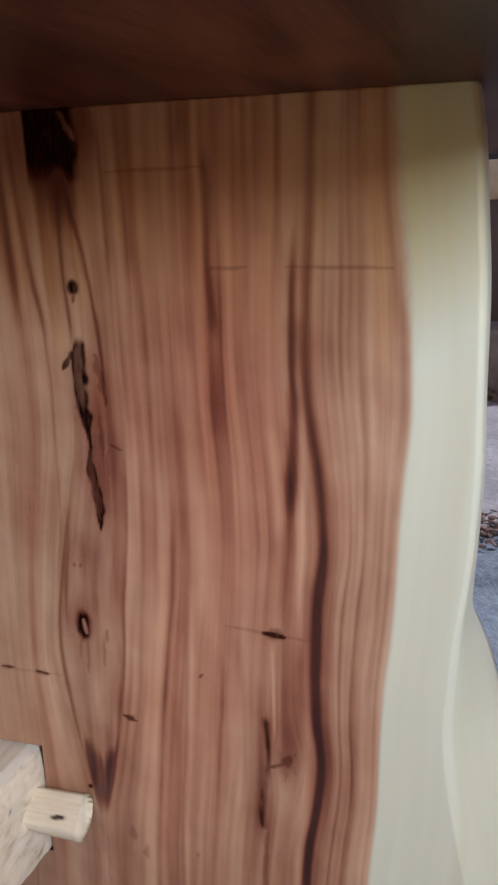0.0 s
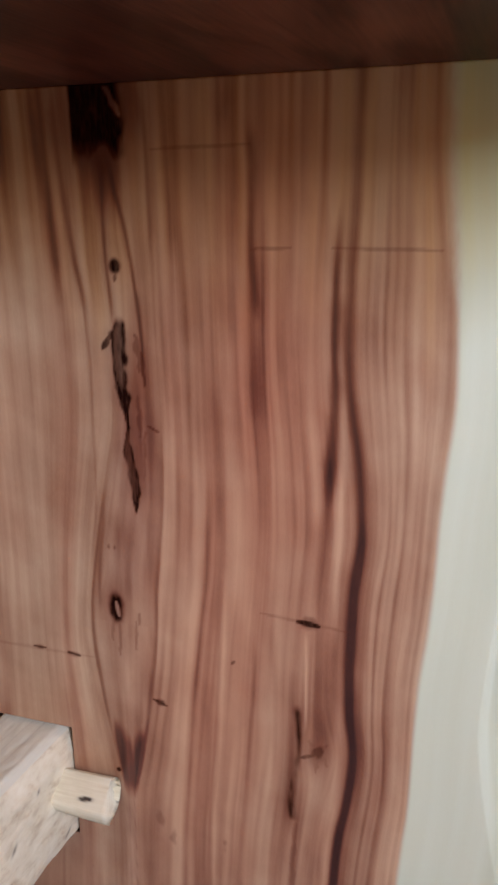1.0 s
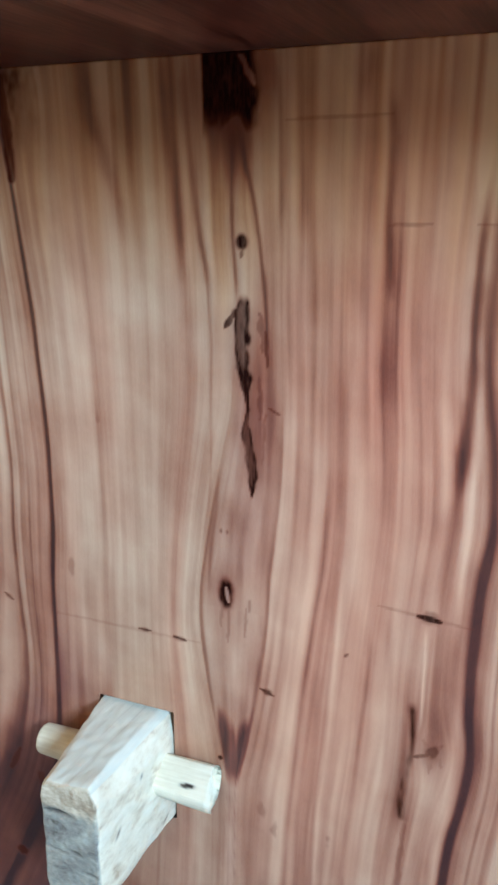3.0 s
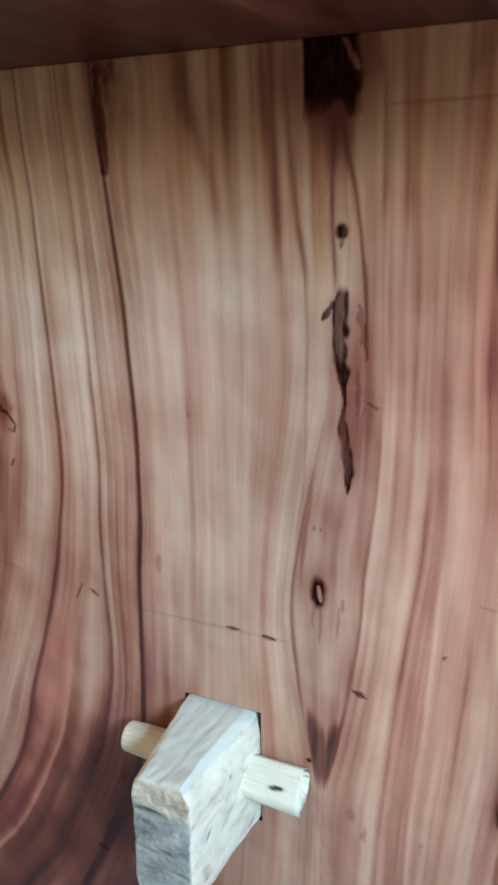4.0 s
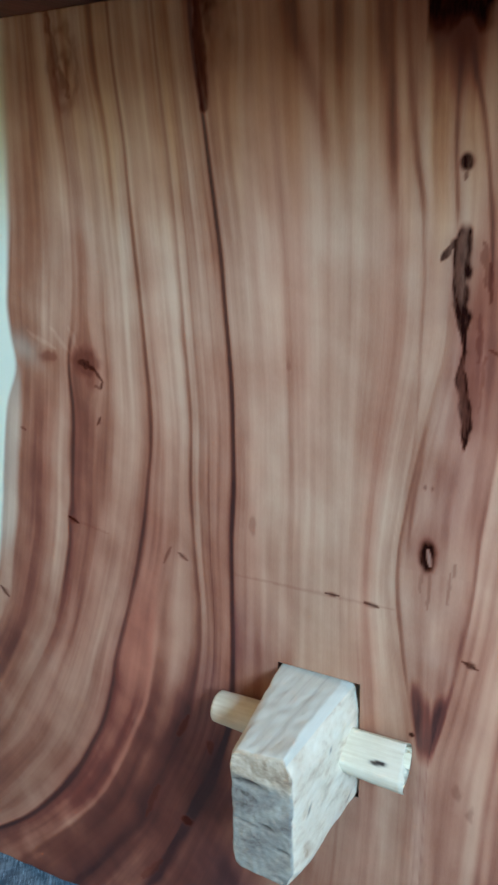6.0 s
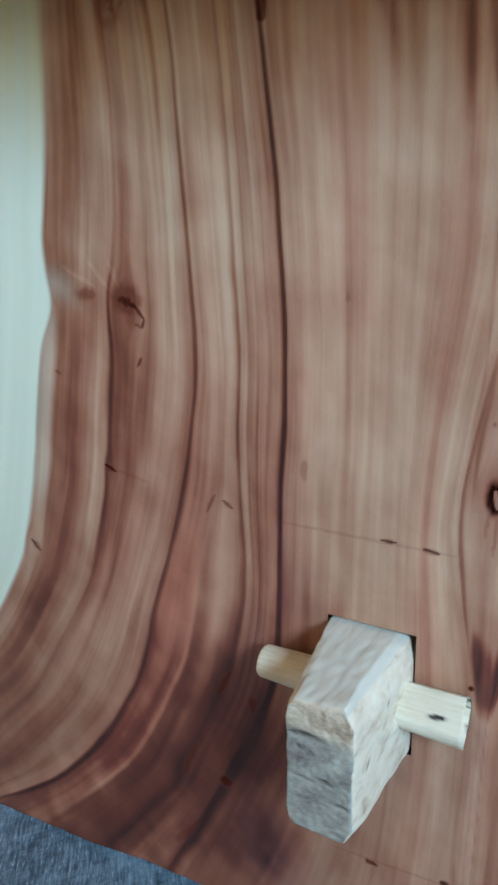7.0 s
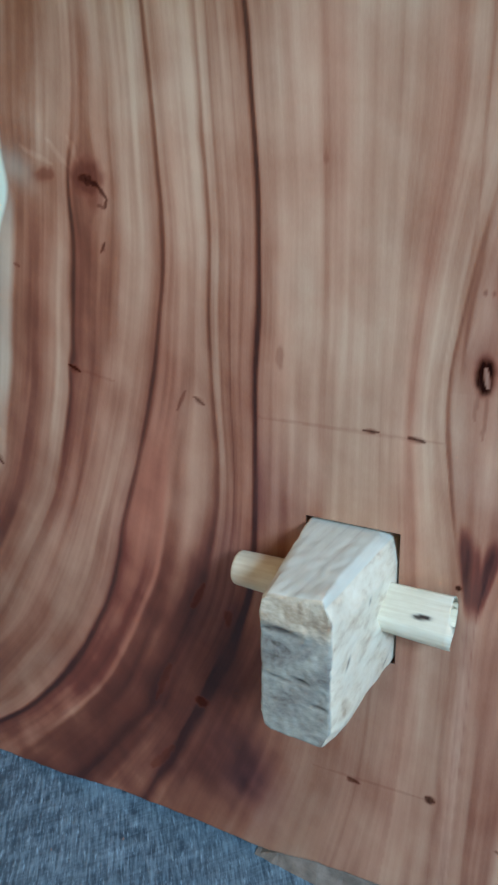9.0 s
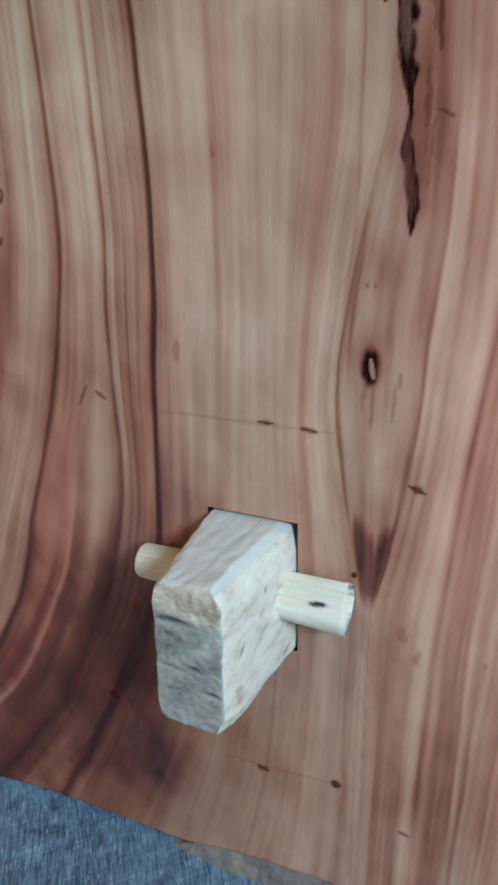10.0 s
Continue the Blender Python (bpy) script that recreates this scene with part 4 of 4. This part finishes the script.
def stretcher_mesh():
    """Hewn beam end that comes through the leg, a little tapered, with a rough sawn end."""
    bm = bmesh.new()
    n, m, depth = 48, 80, 70
    y_end, y_in = -0.0925, 0.30
    ch = bm.verts.layers.float.new("char")
    eg = bm.verts.layers.float.new("endgrain")
    tp = bm.verts.layers.float.new("planed_skylit")

    def corner(fx, fz, f):
        # f: 0 at the sawn end, 1 at the leg's face
        xl = -0.0390 + (-0.0535 + 0.0390) * f
        xr = 0.0012 + 0.0007 * f
        zt = 0.2908 + (0.0046 + 0.0034 * fx) * (1 - f)
        zb = 0.2065 + 0.0030 * (1 - f) + 0.0025 * max(0.0, 1 - f / 0.2) - 0.0062 * fx * math.exp(-((f - 0.33) / 0.24) ** 2)
        return xl + (xr - xl) * fx, zb + (zt - zb) * fz

    def skin(fx, fz, y, f, k):
        x, z = corner(fx, fz, f)
        cx, cz = corner(0.5, 0.5, f)
        # round the long edges, the lower right one most
        ax, az = abs(fx - 0.5) * 2, abs(fz - 0.5) * 2
        r = max(0.0, ax + az - (1.74 - 0.14 * min(1.0, f / 0.3) if fx > 0.5 and fz > 0.5 else 1.74)) * (1 - (0.55 if fx > 0.5 and fz > 0.5 else 0.85) * f)
        strong = 0.010 + (0.012 if fx > 0.5 else 0.0) * (1.0 if fz > 0.5 else 0.8)
        x -= (x - cx) * r * strong / 0.028
        z -= (z - cz) * r * strong / 0.042
        p = Vector((x, y, z))
        h = noise.noise(p * 60) * 0.0007 + noise.noise((x * 240, y * 90, z * 240)) * 0.0005 + (0.0018 * max(0.0, noise.noise((x * 30, y * 55 + z * 40, z * 70)) - 0.1) if fx == 1.0 else 0.0)
        out = Vector((x - cx, 0, z - cz)).normalized()
        if y < -0.002:
            p += out * h * max(ax, az)
        if k < 4:
            p -= out * (0.0012, 0.0006, 0.0003, 0.0001)[k] * max(ax, az)
            p.y += noise.noise((x * 60, 3, z * 60)) * 0.0009
        return p

    ring = []
    for i in range(n):
        ring.append((i / n, 0.0))
    for i in range(m):
        ring.append((1.0, i / m))
    for i in range(n):
        ring.append((1 - i / n, 1.0))
    for i in range(m):
        ring.append((0.0, 1 - i / m))
    layers = []
    for k in range(depth + 1):
        y = y_end + (0.012 - y_end) * k / depth if k < depth else y_in
        f = min(1.0, (y - y_end) / -y_end)
        loop = []
        for fx, fz in ring:
            p = skin(fx, fz, y, f, k)
            x, z = p.x, p.z
            v = bm.verts.new(p)
            v[eg] = 1.0 if k == 0 else 0.0
            v[tp] = 1.0 if fz == 1.0 and 0.0 < fx < 0.97 and k else 0.0
            side = fx == 1.0
            v[ch] = 0.0
            if side:
                for yy, zz, ln in ((-0.072, 0.252, 0.0030), (-0.012, 0.215, 0.003), (-0.042, 0.272, 0.0014)):
                    d = ((y - yy) / ln) ** 2 + ((z - zz - 0.6 * (y - yy)) / 0.0016) ** 2
                    v[ch] = max(v[ch], 0.8 * math.exp(-d))
            loop.append(v)
        layers.append(loop)
    for a, b in zip(layers, layers[1:]):
        for i in range(len(a)):
            j = (i + 1) % len(a)
            bm.faces.new((a[i], a[j], b[j], b[i]))
    # sawn end
    grid = {}
    for i in range(n + 1):
        for j in range(m + 1):
            if i in (0, n) or j in (0, m):
                if j == 0 and i < n:
                    q = i
                elif i == n and j < m:
                    q = n + j
                elif j == m and i > 0:
                    q = n + m + (n - i)
                else:
                    q = 2 * n + m + (m - j)
                grid[i, j] = layers[0][q % len(ring)]
                continue
            p = skin(i / n, j / m, y_end, 0.0, 0)
            x, z = p.x, p.z
            y = p.y - 0.0005 - 0.0005 * noise.noise((x * 260, 9, z * 260))
            v = bm.verts.new((x, y, z))
            v[eg] = 1.0
            gaps = 0.0
            for xx, zz, lx, lz in ((-0.0265, 0.2750, 0.0090, 0.0017), (-0.034, 0.2745, 0.004, 0.0009), (-0.016, 0.2490, 0.0042, 0.0012), (-0.006, 0.236, 0.005, 0.0008), (-0.028, 0.2475, 0.006, 0.0006)):
                q = ((x - xx) / lx) ** 2 + ((z - zz + 0.1 * (x - xx)) / lz) ** 2
                gaps = max(gaps, math.exp(-q))
            v[ch] = min(1.0, gaps)
            v.co.y += 0.002 * gaps
            grid[i, j] = v
    for i in range(n):
        for j in range(m):
            bm.faces.new((grid[i, j], grid[i + 1, j], grid[i + 1, j + 1], grid[i, j + 1]))
    bm.faces.new(layers[-1])
    bmesh.ops.recalc_face_normals(bm, faces=bm.faces[:])
    return mesh_of(bm, "stretcher")


thing("stretcher", stretcher_mesh(), RAW, table, "pale hewn beam end with grey weathered end grain", smooth=True)


def peg_mesh():
    """Round dowel, driven through the beam end against the leg's face; sawn flat at one end, rounded at the other."""
    bm = bmesh.new()
    ch = bm.verts.layers.float.new("char")
    n, m = 72, 170
    xa, xb, r = -0.0940, 0.0395, 0.0142
    cy, cz = -0.0152, 0.2535
    rings = []
    for k in range(m + 1):
        x = xa + (xb - xa) * k / m
        taper = 1.0
        if k < 5:
            taper = (0.93, 0.98, 1.0, 1.0, 1.0)[k]
        if k == m:
            taper = 0.985
        ring = []
        for i in range(n):
            a = 2 * math.pi * i / n
            s = (0.0108 + 0.0042 * k / m) * taper * (1 + 0.02 * noise.noise((x * 40, math.cos(a), math.sin(a))))
            yy, zz = cy + s * math.cos(a), cz + 0.0025 * (1 - k / m) + s * math.sin(a)
            if x > 0:
                over = (yy - cy) * -0.58 + (zz - cz) * 0.815 - 0.66 * s
                if over > 0:
                    yy, zz = yy + 0.58 * over, zz - 0.815 * over
            xx = x
            if k == m:
                xx += 0.34 * (cy - yy) - 0.0015 + 0.0005 * math.sin(i * 12.9898) + 0.0008 * noise.noise((yy * 300, zz * 300, 2))
            v = bm.verts.new((xx, yy, zz))
            v[ch] = min(1.0, 4.0 * math.exp(-((x - 0.0250) / 0.0036) ** 2 - ((a - 2.52 + 8 * (x - 0.025)) / 0.075) ** 2))
            ring.append(v)
        rings.append(ring)
    for a, b in zip(rings, rings[1:]):
        for i in range(n):
            j = (i + 1) % n
            bm.faces.new((a[i], a[j], b[j], b[i]))
    for ends in (rings[0], rings[-1]):
        bm.faces.new(ends)
    for e in bm.edges:
        e.smooth = len(e.link_faces) < 2 or abs(e.calc_face_angle()) < 0.42
    bmesh.ops.recalc_face_normals(bm, faces=bm.faces[:])
    return mesh_of(bm, "peg")


thing("peg", peg_mesh(), PEG, table, "pale round wooden peg driven through the beam end", smooth=True)



def shim_mesh():
    """Rough wedge that fills the gap between the raised foot and the floor."""
    bm = bmesh.new()
    rows, n = [], 70
    for i in range(n + 1):
        x = -0.100 + 0.28 * i / n
        h = max(0.0012, float(bottom(np.float64(x))) * min(1.0, (x + 0.102) / 0.03) - 0.0016)
        y = 0.0065 - 0.0040 * min(1.0, (x + 0.100) / 0.05) + 0.0010 * noise.noise((x * 90, 1, 0))
        rim = 0.0012 * noise.noise((x * 160, 4, 0))
        rows.append([bm.verts.new(c) for c in ((x, 0.05, 0.0), (x, y - 0.002 + rim, 0.0), (x, y - 0.001 + rim, 0.45 * h), (x, y + 0.001, h), (x, 0.05, h))])
    for r, q in zip(rows, rows[1:]):
        for k in range(5):
            j = (k + 1) % 5
            bm.faces.new((r[k], r[j], q[j], q[k]))
    bm.faces.new(rows[0][::-1])
    bm.faces.new(rows[-1])
    bmesh.ops.recalc_face_normals(bm, faces=bm.faces[:])
    return mesh_of(bm, "shim")


thing("shim", shim_mesh(), SHIM, label="thin grey-brown wooden shim wedged under the table leg", category="shim")

# ---- things beyond the table ----
thing("kerb_block", box("kerb_block", (0.05, 2.55, 0), (1.7, 2.72, 0.24), 0.012), BLOCK,
      label="grey concrete kerb block lying on the workshop floor", category="block")


def plank_mesh():
    bm = bmesh.new()
    prof = [(0, 0), (0.30, 0), (0.34, 0.08), (0.30, 0.14), (0.03, 0.14), (-0.03, 0.09)]
    fr = [bm.verts.new((x, 0, z)) for x, z in prof]
    bk = [bm.verts.new((x, 0.03, z)) for x, z in prof]
    bm.faces.new(fr)
    bm.faces.new(bk[::-1])
    for i in range(len(prof)):
        j = (i + 1) % len(prof)
        bm.faces.new((fr[j], fr[i], bk[i], bk[j]))
    bmesh.ops.bevel(bm, geom=bm.edges[:], offset=0.003, segments=1, affect="EDGES")
    bmesh.ops.recalc_face_normals(bm, faces=bm.faces[:])
    return mesh_of(bm, "plank")


def chips(name, cx, cy, sx, sy, count, size, seed, label):
    """Loose bark chips and offcuts, heaped thinly on the floor."""
    rng = random.Random(seed)
    bm = bmesh.new()
    for _ in range(count):
        x, y = rng.gauss(cx, sx), rng.gauss(cy, sy)
        s = size * rng.uniform(0.4, 1.6)
        m = pose(x, y, s * 0.25 + rng.random() * 0.012, rng.uniform(-35, 35), rng.uniform(-35, 35), rng.uniform(0, 360)) @ Matrix.Diagonal((s, s * rng.uniform(0.3, 0.7), s * 0.35, 1))
        bmesh.ops.create_icosphere(bm, subdivisions=1, radius=0.5, matrix=m)
    return thing(name, mesh_of(bm, name), BARK, label=label, category="debris", kind="stuff")


thing("stacked_block", box("stacked_block", (0.0, 2.78, 0), (0.7, 3.1, 0.665), 0.01), WALL,
      label="dark weathered block standing behind the kerb block", category="block")
plank = thing("plank", plank_mesh(), PLANK, label="pale sawn plank offcut lying on the dark block", category="plank")
plank.matrix_world = pose(0.09, 2.82, 0.665, 0, 0, 0)
chips("bark_chips", 0.42, 1.22, 0.16, 0.05, 500, 0.022, 3, "loose brown bark chips in a strip on concrete")
chips("floor_specks", -0.25, -0.12, 0.14, 0.06, 60, 0.0022, 8, "tiny pale wood specks scattered on the concrete floor")
chips("bark_heap", 0.42, 2.46, 0.22, 0.035, 300, 0.03, 4, "reddish-brown bark litter along the kerb block")
